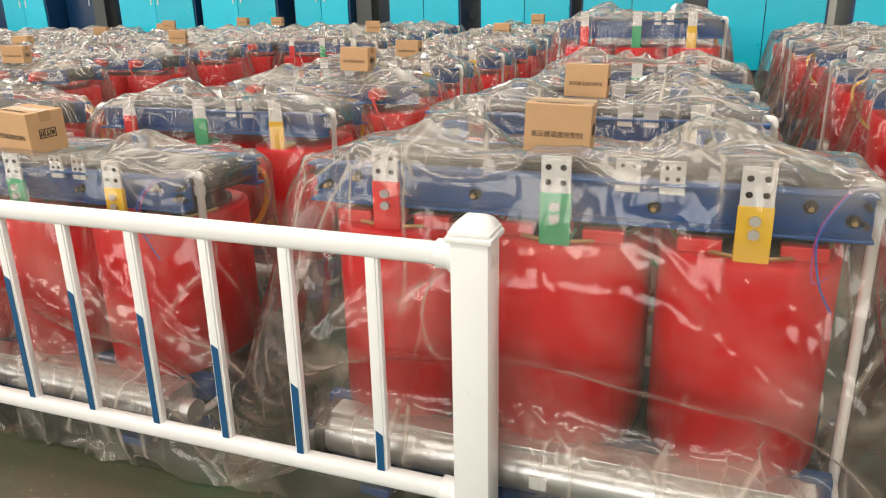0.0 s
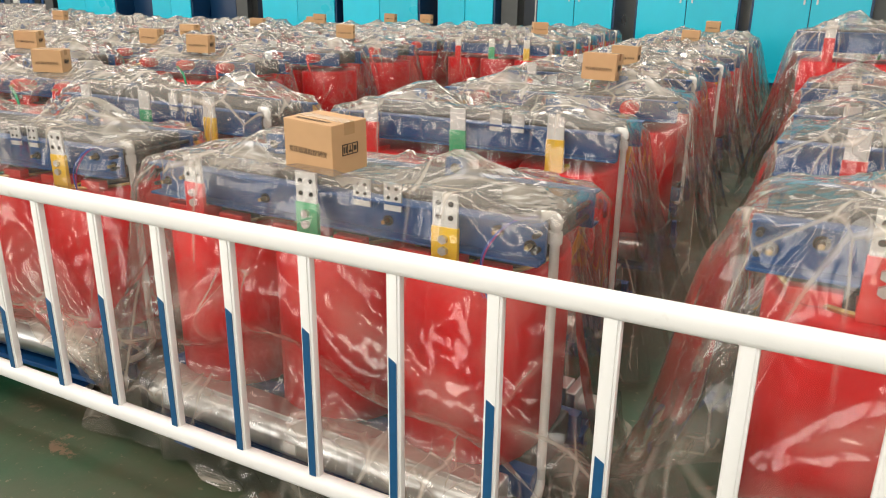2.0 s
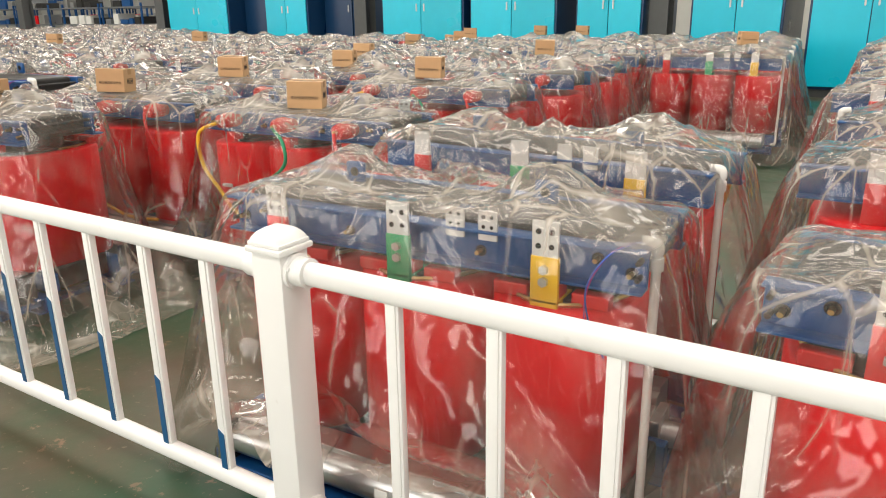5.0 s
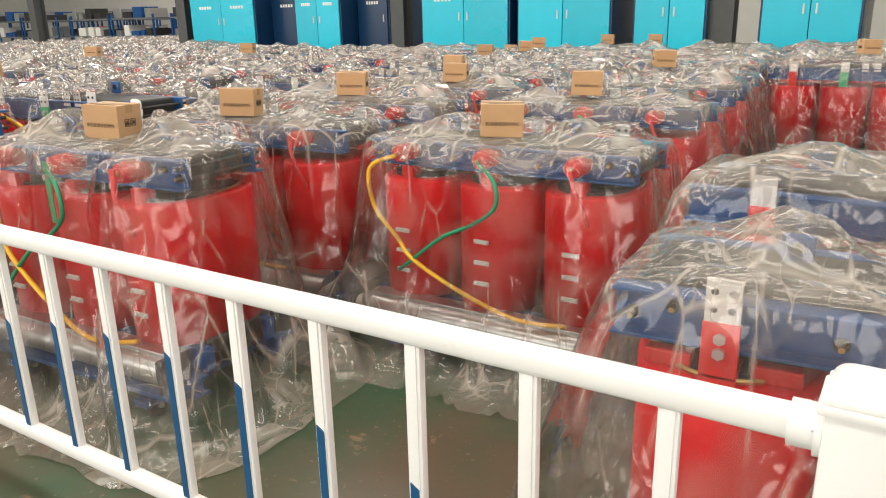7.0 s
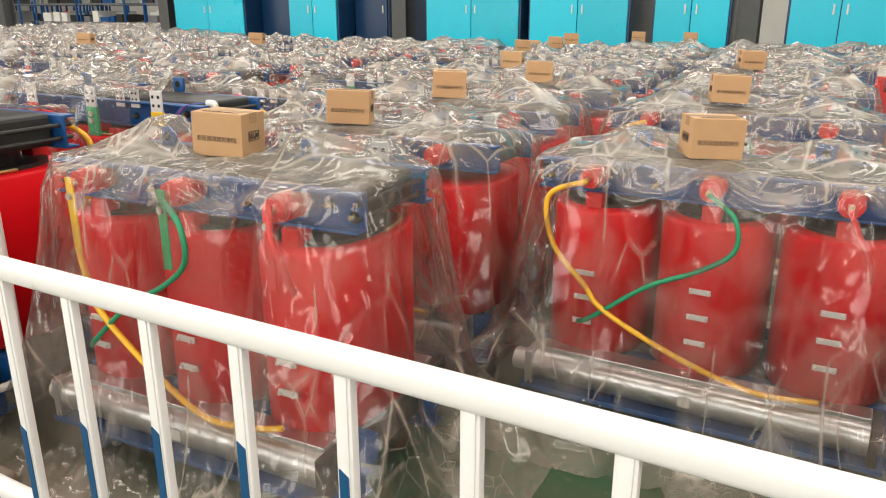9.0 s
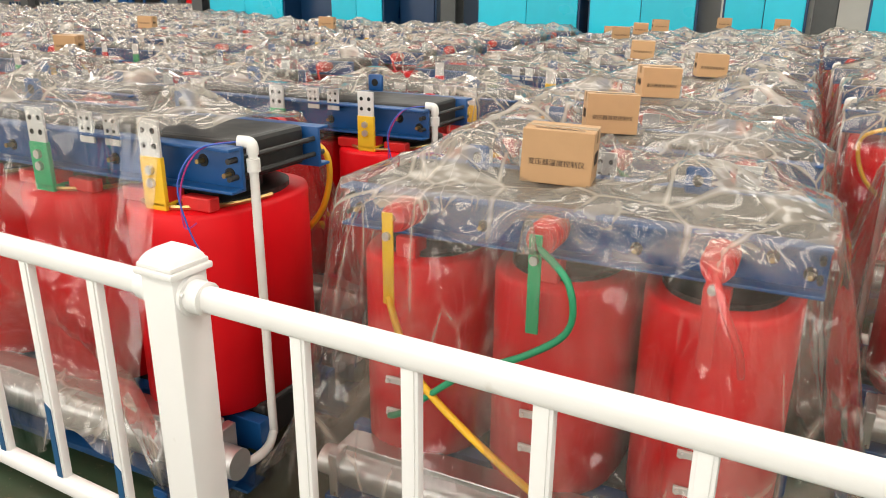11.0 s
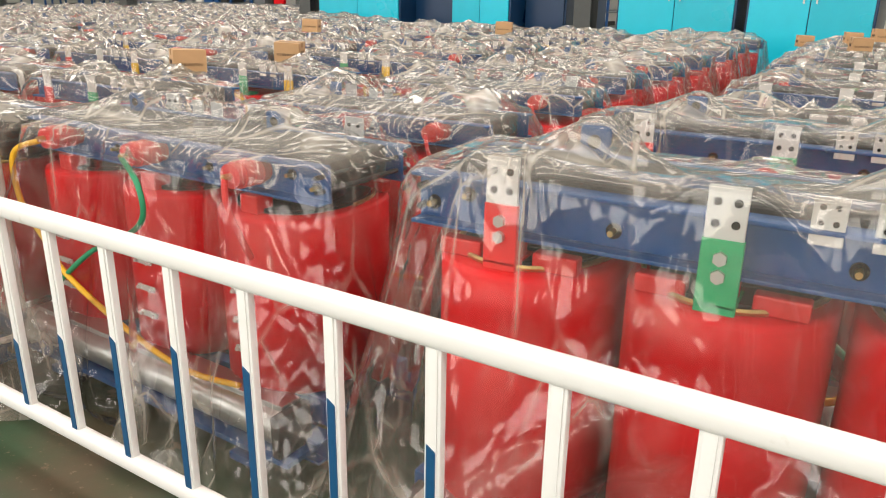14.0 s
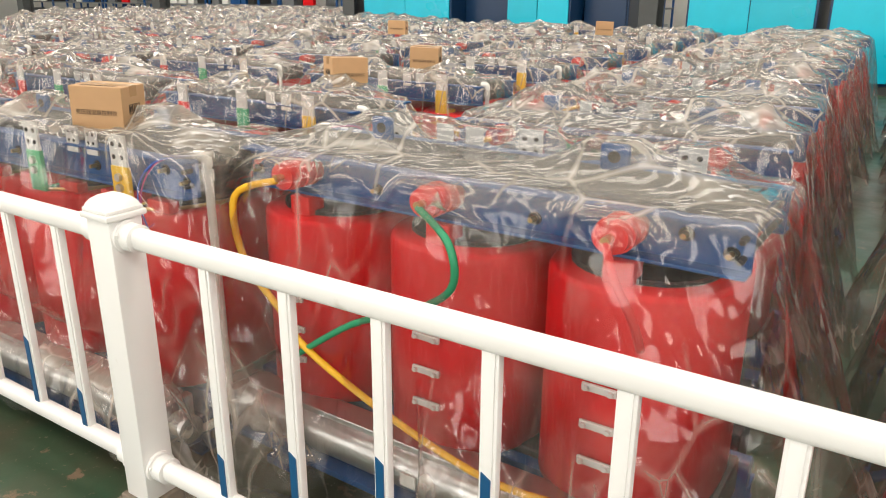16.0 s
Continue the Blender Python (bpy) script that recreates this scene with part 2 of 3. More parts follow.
def rod(bm, a, b, r, seg=12, r2=None):
    a, b = Vector(a), Vector(b)
    d = b - a
    m = Matrix.Translation((a + b) / 2) @ d.to_track_quat("Z", "Y").to_matrix().to_4x4()
    bmesh.ops.create_cone(bm, cap_ends=True, segments=seg, radius1=r, radius2=r if r2 is None else r2, depth=d.length, matrix=m)
    return bm


def tube(bm, pts, r, seg=8, steps=6):
    """A round tube along a smooth line through pts."""
    P = [Vector(p) for p in pts]
    line = []
    for i in range(len(P) - 1):
        p0, p1, p2, p3 = P[max(i - 1, 0)], P[i], P[i + 1], P[min(i + 2, len(P) - 1)]
        for k in range(steps):
            t = k / steps
            line.append(0.5 * ((2 * p1) + (p2 - p0) * t + (2 * p0 - 5 * p1 + 4 * p2 - p3) * t * t + (3 * p1 - p0 - 3 * p2 + p3) * t ** 3))
    line.append(P[-1])
    rings = []
    for i, c in enumerate(line):
        d = (line[min(i + 1, len(line) - 1)] - line[max(i - 1, 0)]).normalized()
        u = d.orthogonal() if i == 0 else (u - d * u.dot(d))
        u = u.normalized()
        w = d.cross(u)
        rings.append([bm.verts.new(c + r * (math.cos(2 * math.pi * k / seg) * u + math.sin(2 * math.pi * k / seg) * w)) for k in range(seg)])
    for a, b in zip(rings, rings[1:]):
        for k in range(seg):
            bm.faces.new((a[k], a[(k + 1) % seg], b[(k + 1) % seg], b[k]))
    bm.faces.new(rings[0][::-1])
    bm.faces.new(rings[-1])
    return bm


def prism(bm, outline, z0, z1, bevel=0.0):
    """An upright solid over an outline of (x, y), with a rounded top edge."""
    levels = [(z0, 0.0)]
    levels += [(z1 - bevel, 0.0), (z1 - 0.3 * bevel, 0.3 * bevel), (z1, bevel)] if bevel else [(z1, 0.0)]
    rings = []
    for z, inset in levels:
        ring = []
        for x, y in outline:
            n = math.hypot(x, y) or 1
            ring.append(bm.verts.new((x - inset * x / n, y - inset * y / n, z)))
        rings.append(ring)
    k = len(outline)
    for a, b in zip(rings, rings[1:]):
        for i in range(k):
            bm.faces.new((a[i], a[(i + 1) % k], b[(i + 1) % k], b[i]))
    bm.faces.new(rings[0][::-1])
    bm.faces.new(rings[-1])
    return bm


def B():
    return bmesh.new()


def oval(hx, hy, n, seg):
    pts = []
    for i in range(seg):
        a = 2 * math.pi * i / seg
        c, s = math.cos(a), math.sin(a)
        pts.append((hx * math.copysign(abs(c) ** (2 / n), c), hy * math.copysign(abs(s) ** (2 / n), s)))
    return pts


def empty(name, x, y, z, rz=0.0):
    e = new(name)
    e.empty_display_size = 0.05
    e.matrix_basis = pose(x, y, z, 0, 0, rz)
    return e


# ---- the hall ----
floor = tagged(part("floor", box(B(), HALL[0] - 30, HALL[2] - 30, -0.2, HALL[1] + 30, HALL[3] + 30, 0), FLOOR), "worn green painted concrete factory floor", "floor", kind="structure")
bm = B()
edge = HALL[2] - 0.3
for cy, w in SKYLIGHTS:
    box(bm, HALL[0], edge, HALL[4], HALL[1], cy - w / 2, HALL[4] + 0.2)
    edge = cy + w / 2
box(bm, HALL[0], edge, HALL[4], HALL[1], HALL[3] + 0.3, HALL[4] + 0.2)
tagged(part("ceiling", bm, ROOFM), "pale sheet-metal factory roof with skylight strips", "ceiling", kind="structure")
tagged(part("wall_north", box(B(), HALL[0], HALL[3], 0, HALL[1], HALL[3] + 0.3, HALL[4]), WALLM), "pale factory wall behind the cabinets", "wall", kind="structure")
tagged(part("wall_west", box(B(), HALL[0] - 0.3, HALL[2], 0, HALL[0], HALL[3], HALL[4]), WALLM), "pale factory end wall", "wall", kind="structure")
tagged(part("wall_east", box(B(), HALL[1], HALL[2], 0, HALL[1] + 0.3, HALL[3], HALL[4]), WALLM), "pale factory end wall", "wall", kind="structure")
bm = B()
box(bm, HALL[0], HALL[2] - 0.3, 0, HALL[1], HALL[2], 1.2)
box(bm, HALL[0], HALL[2] - 0.3, 5.2, HALL[1], HALL[2], HALL[4])
edge = HALL[0]
for wx in SIDE_WINDOWS:
    box(bm, edge, HALL[2] - 0.3, 1.2, wx, HALL[2], 5.2)
    edge = wx + 4.6
box(bm, edge, HALL[2] - 0.3, 1.2, HALL[1], HALL[2], 5.2)
tagged(part("wall_south", bm, WALLM), "pale factory wall with a row of windows", "wall", kind="structure")

# ---- the fence ----
FENCE_Y, POST_X, PITCH, BAR_STEP, BAR_OFF = 1.38, -0.45, 3.077, 0.230, 0.245
STRIPES = (0.105, 0.196, 0.27, 0.327, 0.365, 0.383, 0.383, 0.365, 0.327, 0.27, 0.196, 0.105)


def fence_post(sides):
    e = empty("fence_post", 0, 0, 0)
    part("post", box(B(), -0.043, -0.043, 0.085, 0.043, 0.043, 0.852, 0.005), WHITE, e, smooth=0.6)
    bm = B()
    box(bm, -0.052, -0.052, 0.838, 0.052, 0.052, 0.852, 0.004)
    box(bm, -0.047, -0.047, 0.852, 0.047, 0.047, 0.862, 0.003)
    rings = []
    for z, h in ((0.862, 0.043), (0.870, 0.040), (0.880, 0.032), (0.888, 0.020), (0.892, 0.006)):
        rings.append([bm.verts.new((x * h, y * h, z)) for x, y in ((-1, -1), (1, -1), (1, 1), (-1, 1))])
    for a, b in zip(rings, rings[1:]):
        for k in range(4):
            bm.faces.new((a[k], a[(k + 1) % 4], b[(k + 1) % 4], b[k]))
    bm.faces.new(rings[-1])
    part("cap", bm, WHITE, e, "pyramid-topped white cap", smooth=0.5)
    part("collar", box(B(), -0.055, -0.055, 0.05, 0.055, 0.055, 0.10, 0.005), CONCRETE, e)
    bm = prism(B(), [(-0.105, -0.17), (0.105, -0.17), (0.115, -0.16), (0.115, 0.16), (0.105, 0.17), (-0.105, 0.17), (-0.115, 0.16), (-0.115, -0.16)], 0, 0.05, 0.012)
    foot = part("foot", bm, CONCRETE, e, "heavy dusty rubber foot", smooth=0.7)
    for y in (-0.12, 0.12):
        part("bolt_hole", rod(B(), (0.05, y, 0.046), (0.05, y, 0.052), 0.011, 12), HOLE, foot)
    for s in sides:
        for z in (0.796, 0.187):
            bm = B()
            rod(bm, (s * 0.043, 0, z), (s * 0.052, 0, z), 0.040, 20)
            rod(bm, (s * 0.052, 0, z), (s * 0.085, 0, z), 0.033, 20)
            rod(bm, (s * 0.052, -0.031, z + 0.012), (s * 0.056, -0.031, z + 0.012), 0.005, 8)
            part("rail_socket", bm, WHITE, e, smooth=0.6)
    return tagged(e, "white-painted square steel fence post on a heavy rubber foot", "fence post", "posts of the white fence")


def fence_section():
    e = empty("fence_section", 0, 0, 0)
    L = PITCH
    for nm, z, h in (("top_rail", 0.796, 0.0255), ("bottom_rail", 0.187, 0.025)):
        bm = B()
        out = oval(0.021, h, 2.6, 20)
        a = [bm.verts.new((-0.06, y, z + w)) for y, w in out]
        b = [bm.verts.new((-L + 0.06, y, z + w)) for y, w in out]
        for k in range(20):
            bm.faces.new((a[k], a[(k + 1) % 20], b[(k + 1) % 20], b[k]))
        part(nm, bm, WHITE, e, smooth=0.9)
    # one bar: a flat tube with a raised middle rib
    bm = B()
    box(bm, -0.017, -0.0095, 0.205, 0.017, 0.0095, 0.778, 0.003)
    box(bm, -0.0105, -0.0125, 0.208, 0.0105, -0.0085, 0.774, 0.001)
    bar = part("baluster", bm, WHITE, e, smooth=0.6)
    for j in range(12):
        x = -BAR_OFF - j * BAR_STEP
        o = bar if j == 0 else share(bar, "baluster", pose(x, 0, 0), e)
        o.matrix_basis = pose(x, 0, 0)
        ln = STRIPES[j]
        bm = B()
        vs = [bm.verts.new((sx * 0.0095, y, z)) for y in (-0.0150, -0.0124) for sx, z in ((-1, 0.212), (1, 0.212), (1, 0.212 + ln - 0.006), (-1, 0.212 + ln + 0.006))]
        for f in ((0, 1, 2, 3), (7, 6, 5, 4), (0, 4, 5, 1), (1, 5, 6, 2), (2, 6, 7, 3), (3, 7, 4, 0)):
            bm.faces.new([vs[i] for i in f])
        part("reflective_strip", bm, STRIPE, o, "dark blue reflective strip")
    return tagged(e, "white steel guardrail section with upright bars and blue strips", "fence", "sections of the white fence")


end_post = fence_post((-1,))
end_post.matrix_basis = pose(POST_X, FENCE_Y, 0)
post = fence_post((-1, 1))
sect0 = fence_section()
post.matrix_basis = pose(POST_X - PITCH, FENCE_Y, 0)
sect0.matrix_basis = pose(POST_X, FENCE_Y, 0)
for k in range(1, 5):
    if k > 1:
        copy_thing(post, pose(POST_X - k * PITCH, FENCE_Y, 0))
    if k < 4:
        copy_thing(sect0, pose(POST_X - k * PITCH, FENCE_Y, 0))


# ---- transformers ----
PH = 0.398  # phase spacing
TERM_Y, TOP = -0.225, 1.0


def transformer(name, full=True, strips=False):
    """Dry-type transformer; its low-voltage side faces -y, its high-voltage side +y."""
    e = empty(name, 0, 0, 0)
    # base
    for y in (-0.21, 0.21):
        bm = B()
        box(bm, -0.62, y - 0.035, 0.085, 0.62, y + 0.035, 0.093)
        box(bm, -0.62, y - 0.035, 0.147, 0.62, y + 0.035, 0.155)
        box(bm, -0.62, y - 0.004, 0.093, 0.62, y + 0.004, 0.147)
        part("base_beam", bm, BLUE, e)
    if full:
        for x in (-0.42, 0.42):
            part("cross_beam", box(B(), x - 0.04, -0.34, 0.06, x + 0.04, 0.34, 0.086, 0.003), BLUE, e)
            for y in (-0.27, 0.27):
                w = part("wheel", rod(B(), (x - 0.016, y, 0.042), (x + 0.016, y, 0.042), 0.042, 18), CORE, e, smooth=0.6)
                part("axle", rod(B(), (x - 0.03, y, 0.042), (x + 0.03, y, 0.042), 0.011, 10), SILVER, w)
    # fans
    for y in (-0.283, 0.283):
        bm = B()
        rod(bm, (-0.55, y, 0.205), (0.55, y, 0.205), 0.058, 22)
        fan = part("fan_housing", bm, GALV, e, "silver cross-flow cooling fan", smooth=0.6)
        s = 1 if y > 0 else -1
        part("fan_outlet", box(B(), -0.55, y - s * 0.055, 0.225, 0.55, y + s * 0.018, 0.276, 0.003), GALV, fan)
        if full:
            for i in range(2):
                x = -0.58 if i else 0.55
                part("fan_end", box(B(), x, y - 0.063, 0.14, x + 0.03, y + 0.063, 0.268, 0.004), CORE if i else GALV, fan)
            part("fan_motor", rod(B(), (0.58, y, 0.20), (0.64, y, 0.20), 0.04, 16), SILVER, fan, smooth=0.6)
            bm = B()
            box(bm, -0.02, y + s * 0.056, 0.19, 0.02, y + s * 0.0605, 0.225)
            tag = part("fan_label", bm, PLATE, fan)
        part("fan_tray", box(B(), -0.60, y - 0.06, 0.118, 0.60, y + 0.06, 0.136, 0.002), BLUE, e)
    # core and clamps
    part("lower_yoke", box(B(), -0.60, -0.13, 0.165, 0.60, 0.13, 0.27, 0.01), CORE, e)
    part("upper_yoke", box(B(), -0.58, -0.135, 0.852, 0.58, 0.135, 0.952, 0.012), CORE, e, "black laminated core yoke")
    if full:
        for x in (-PH, 0, PH):
            part("core_leg", rod(B(), (x, 0, 0.26), (x, 0, 0.86), 0.11, 20), CORE, e, smooth=0.6)
    for y in (-0.155, 0.155):
        s = 1 if y > 0 else -1
        bm = B()
        box(bm, -0.615, y - 0.006, 0.842, 0.615, y + 0.006, 0.945, 0.002)
        box(bm, -0.615, y, 0.842, 0.615, y + s * 0.045, 0.850, 0.002)
        box(bm, -0.615, y, 0.937, 0.615, y + s * 0.045, 0.945, 0.002)
        clamp = part("upper_clamp", bm, BLUE, e, "blue steel channel clamp", smooth=0.6)
        if full:
            for x in (-0.58, -0.50, -0.20, 0.20, 0.50, 0.58):
                z = 0.905 if abs(x) == 0.50 else 0.88
                part("clamp_hole", rod(B(), (x, y + s * 0.004, z), (x, y + s * 0.0085, z), 0.015, 14), HOLE, clamp)
                bolt = B()
                rod(bolt, (x, y + s * 0.008, z), (x, y + s * 0.03, z), 0.006, 8)
                part("clamp_bolt", bolt, BRASS, clamp)
        box_ = box(B(), -0.62, y - 0.02, 0.165, 0.62, y + 0.02, 0.25, 0.003)
        part("lower_clamp", box_, BLUE, e)
    if full:
        for x in (-0.6, 0.6):
            for z in (0.875, 0.915):
                part("tie_rod", rod(B(), (x, -0.19, z), (x, 0.19, z), 0.007, 8), CORE, e)
    for x in (-0.30, 0.30):
        bm = B()
        box(bm, x - 0.032, -0.008, 0.972, x + 0.032, 0.008, 1.035, 0.008)
        lug = part("lifting_lug", bm, BLUE, e, smooth=0.6)
        if full:
            part("lug_hole", rod(B(), (x, -0.0095, 1.005), (x, 0.0095, 1.005), 0.014, 14), HOLE, lug)
    # coils
    for x in (-PH, 0, PH):
        out = oval(0.190, 0.255, 2.5, 40)
        bm = prism(B(), out, 0.265, 0.79, 0.014)
        coil = part("coil", bm, RED, e, "red cast-resin coil", smooth=0.7)
        coil.matrix_basis = pose(x, 0, 0)
        if full:
            part("inner_winding", prism(B(), oval(0.155, 0.20, 2.3, 28), 0.79, 0.803), CORE, coil)
            bm = B()
            tube(bm, [(0.17 * math.cos(a), 0.222 * math.sin(a), 0.797) for a in [math.pi * k / 10 for k in range(-10, 1)]], 0.006, 6, 2)
            part("winding_lead", bm, BRASS, coil)
            for y in (-0.19, 0.19):
                part("support_block", box(B(), -0.03, y - 0.03, 0.79, 0.03, y + 0.03, 0.842, 0.004), REDINS, coil)
                part("foot_block", box(B(), -0.045, y - 0.035, 0.235, 0.045, y + 0.035, 0.266, 0.004), REDINS, coil)
            for k in (-0.10, 0.10):
                part("side_block", box(B(), k - 0.045, -0.20, 0.792, k + 0.045, -0.165, 0.825, 0.004), REDINS, coil)
            # taps on the high-voltage face
            for i, z in enumerate((0.38, 0.47, 0.56)):
                bm = B()
                box(bm, -0.035, 0.262, z, 0.035, 0.270, z + 0.018, 0.002)
                rod(bm, (-0.025, 0.262, z + 0.009), (-0.025, 0.278, z + 0.009), 0.006, 8)
                rod(bm, (0.025, 0.262, z + 0.009), (0.025, 0.278, z + 0.009), 0.006, 8)
                part("tap_link", bm, TIN, coil)
    # low-voltage terminals
    for x, colr, nm in ((-PH, REDTAG, "red"), (0.0, GREEN, "green"), (PH, YELLOW, "yellow")):
        bm = B()
        box(bm, x - 0.032, TERM_Y - 0.004, 0.845, x + 0.032, TERM_Y + 0.004, TOP, 0.001)
        box(bm, x - 0.03, TERM_Y, 0.796, x + 0.03, TERM_Y + 0.09, 0.804)
        term = part("terminal", bm, TIN, e, "tinned busbar terminal with four holes")
        if full:
            for dx in (-0.016, 0.016):
                for z in (0.94, 0.975):
                    part("terminal_hole", rod(B(), (x + dx, TERM_Y - 0.0055, z), (x + dx, TERM_Y + 0.0055, z), 0.007, 10), HOLE, term)
        bm = B()
        box(bm, x - 0.034, TERM_Y - 0.0065, 0.80, x + 0.034, TERM_Y + 0.0065, 0.915, 0.002)
        box(bm, x - 0.034, TERM_Y - 0.0065, 0.79, x + 0.034, TERM_Y + 0.085, 0.808, 0.002)
        slv = part("phase_sleeve", bm, colr, term, nm + " insulating sleeve")
        if full:
            for z in (0.855, 0.885):
                part("terminal_bolt", rod(B(), (x, TERM_Y - 0.016, z), (x, TERM_Y, z), 0.012, 6), SILVER, term)
    for x in (0.145, 0.235):
        bm = B()
        box(bm, x - 0.025, TERM_Y + 0.03, 0.92, x + 0.025, TERM_Y + 0.036, 0.995, 0.001)
        nb = part("neutral_bar", bm, TIN, e)
        if full:
            for dx in (-0.011, 0.011):
                for z in (0.955, 0.98):
                    part("bar_hole", rod(B(), (x + dx, TERM_Y + 0.029, z), (x + dx, TERM_Y + 0.031, z), 0.005, 8), HOLE, nb)
    # conduit at the right-hand corner
    bm = B()
    rod(bm, (0.625, -0.13, 0.20), (0.625, -0.13, 0.93), 0.0115, 12)
    tube(bm, [(0.625, -0.13, 0.925), (0.625, -0.13, 0.942), (0.617, -0.13, 0.95), (0.592, -0.14, 0.952)], 0.0145, 10, 4)
    rod(bm, (0.625, -0.13, 0.885), (0.625, -0.13, 0.915), 0.0165, 12)
    tube(bm, [(0.625, -0.13, 0.21), (0.63, -0.16, 0.18), (0.63, -0.22, 0.175), (0.625, -0.28, 0.19)], 0.0125, 10, 4)
    part("conduit", bm, PVC, e, "white plastic cable conduit", smooth=0.7)
    if full:
        for i, (m, dx) in enumerate(((WIRE_M, 0.0), (WIRE_B, 0.012))):
            bm = tube(B(), [(0.592, -0.14, 0.952), (0.55, -0.22 - dx, 0.945), (0.51, -0.25 - dx, 0.87), (0.51 + dx, -0.255, 0.77), (0.54 + dx, -0.245, 0.70 + 0.08 * (1 - i))], 0.0022, 5, 5)
            part("sensor_wire", bm, m, e)
    # high-voltage side
    for x in (-PH, 0, PH):
        bm = B()
        rod(bm, (x, 0.16, 0.905), (x, 0.275, 0.905), 0.034, 18)
        for y in (0.18, 0.21, 0.24):
            rod(bm, (x, y, 0.905), (x, y + 0.012, 0.905), 0.039, 18)
        ins = part("insulator", bm, REDINS, e, "red post insulator", smooth=0.7)
        if full:
            part("insulator_stud", rod(B(), (x, 0.27, 0.905), (x, 0.30, 0.905), 0.009, 8), BRASS, ins)
    if strips:
        for x, colr in ((PH, YELLOW), (0.0, GREEN), (-PH, REDTAG)):
            bm = B()
            box(bm, x - 0.016, 0.295, 0.70, x + 0.016, 0.301, 0.925, 0.002)
            bar = part("phase_strip", bm, colr, e, "flat coloured busbar strip")
            part("strip_bolt", rod(B(), (x, 0.29, 0.87), (x, 0.31, 0.87), 0.011, 8), SILVER, bar)
    s = 1
    bm = tube(B(), [(PH, 0.295, 0.90), (PH + 0.13, 0.31, 0.84), (PH + 0.10, 0.325, 0.68), (PH - 0.02, 0.325, 0.55), (PH - 0.10, 0.33, 0.47), (0.05, 0.33, 0.36), (-0.2, 0.325, 0.29), (-0.40, 0.30, 0.29)] if not strips else
              [(PH, 0.30, 0.72), (PH - 0.04, 0.315, 0.64), (PH - 0.10, 0.325, 0.54), (0.10, 0.33, 0.40), (-0.12, 0.33, 0.29), (-0.30, 0.32, 0.29), (-0.40, 0.30, 0.30)], 0.0095, 8, 6)
    part("yellow_lead", bm, CABLE_Y, e, "yellow insulated cable", smooth=1.0)
    bm = tube(B(), [(0, 0.295, 0.90), (-0.09, 0.32, 0.84), (-0.10, 0.325, 0.74), (0.0, 0.325, 0.66), (0.16, 0.325, 0.58), (0.34, 0.325, 0.44), (0.40, 0.30, 0.40)], 0.0085, 8, 6)
    part("green_lead", bm, CABLE_G, e, "green insulated cable", smooth=1.0)
    bm = tube(B(), [(-PH, 0.295, 0.90), (-PH - 0.03, 0.32, 0.84), (-PH - 0.07, 0.32, 0.76), (-PH - 0.08, 0.30, 0.70)], 0.0085, 8, 5)
    part("red_lead", bm, REDTAG, e, "red insulated cable", smooth=1.0)
    return e


LV_LABEL = "red cast-resin dry transformer with blue clamps and tinned terminals"
HV_LABEL = "red cast-resin dry transformer with red insulators and coloured leads"


# ---- plastic covers ----
def obstacles(lv):
    """What holds the film up: boxes (x0, x1, y0, y1, z0, z1) round the parts of a transformer; the raised ones push upwards only."""
    m = 0.014
    solid = [(-0.585, 0.585, -0.25, 0.25, -0.2, 0.797), (-0.63, 0.63, -0.205, 0.205, 0.70, 0.950), (-0.58, 0.58, -0.343, 0.343, -0.2, 0.28), (0.60, 0.64, -0.15, -0.11, 0.2, 0.955)]
    raised = [(x - 0.045, x + 0.045, -0.03, 0.03, 0.85, 1.036) for x in (-0.30, 0.30)]
    raised += [(x - 0.05, x + 0.05, TERM_Y - 0.03, TERM_Y + 0.03, 0.80, TOP) for x in (-PH, 0.0, PH)] + [(-0.42, 0.42, TERM_Y - 0.012, TERM_Y + 0.04, 0.80, 0.985)]
    raised += [(x - 0.045, x + 0.045, 0.15, 0.300, 0.82, 0.942) for x in (-PH, 0.0, PH)]
    grow = np.array([-m, m, -m, m, 0, m * 0.7])
    out = []
    for boxes in (solid, raised):
        b = np.array(boxes)
        if not lv:  # the other way round
            b = np.stack([-b[:, 1], -b[:, 0], -b[:, 3], -b[:, 2], b[:, 4], b[:, 5]], 1)
        out.append(b + grow)
    return out


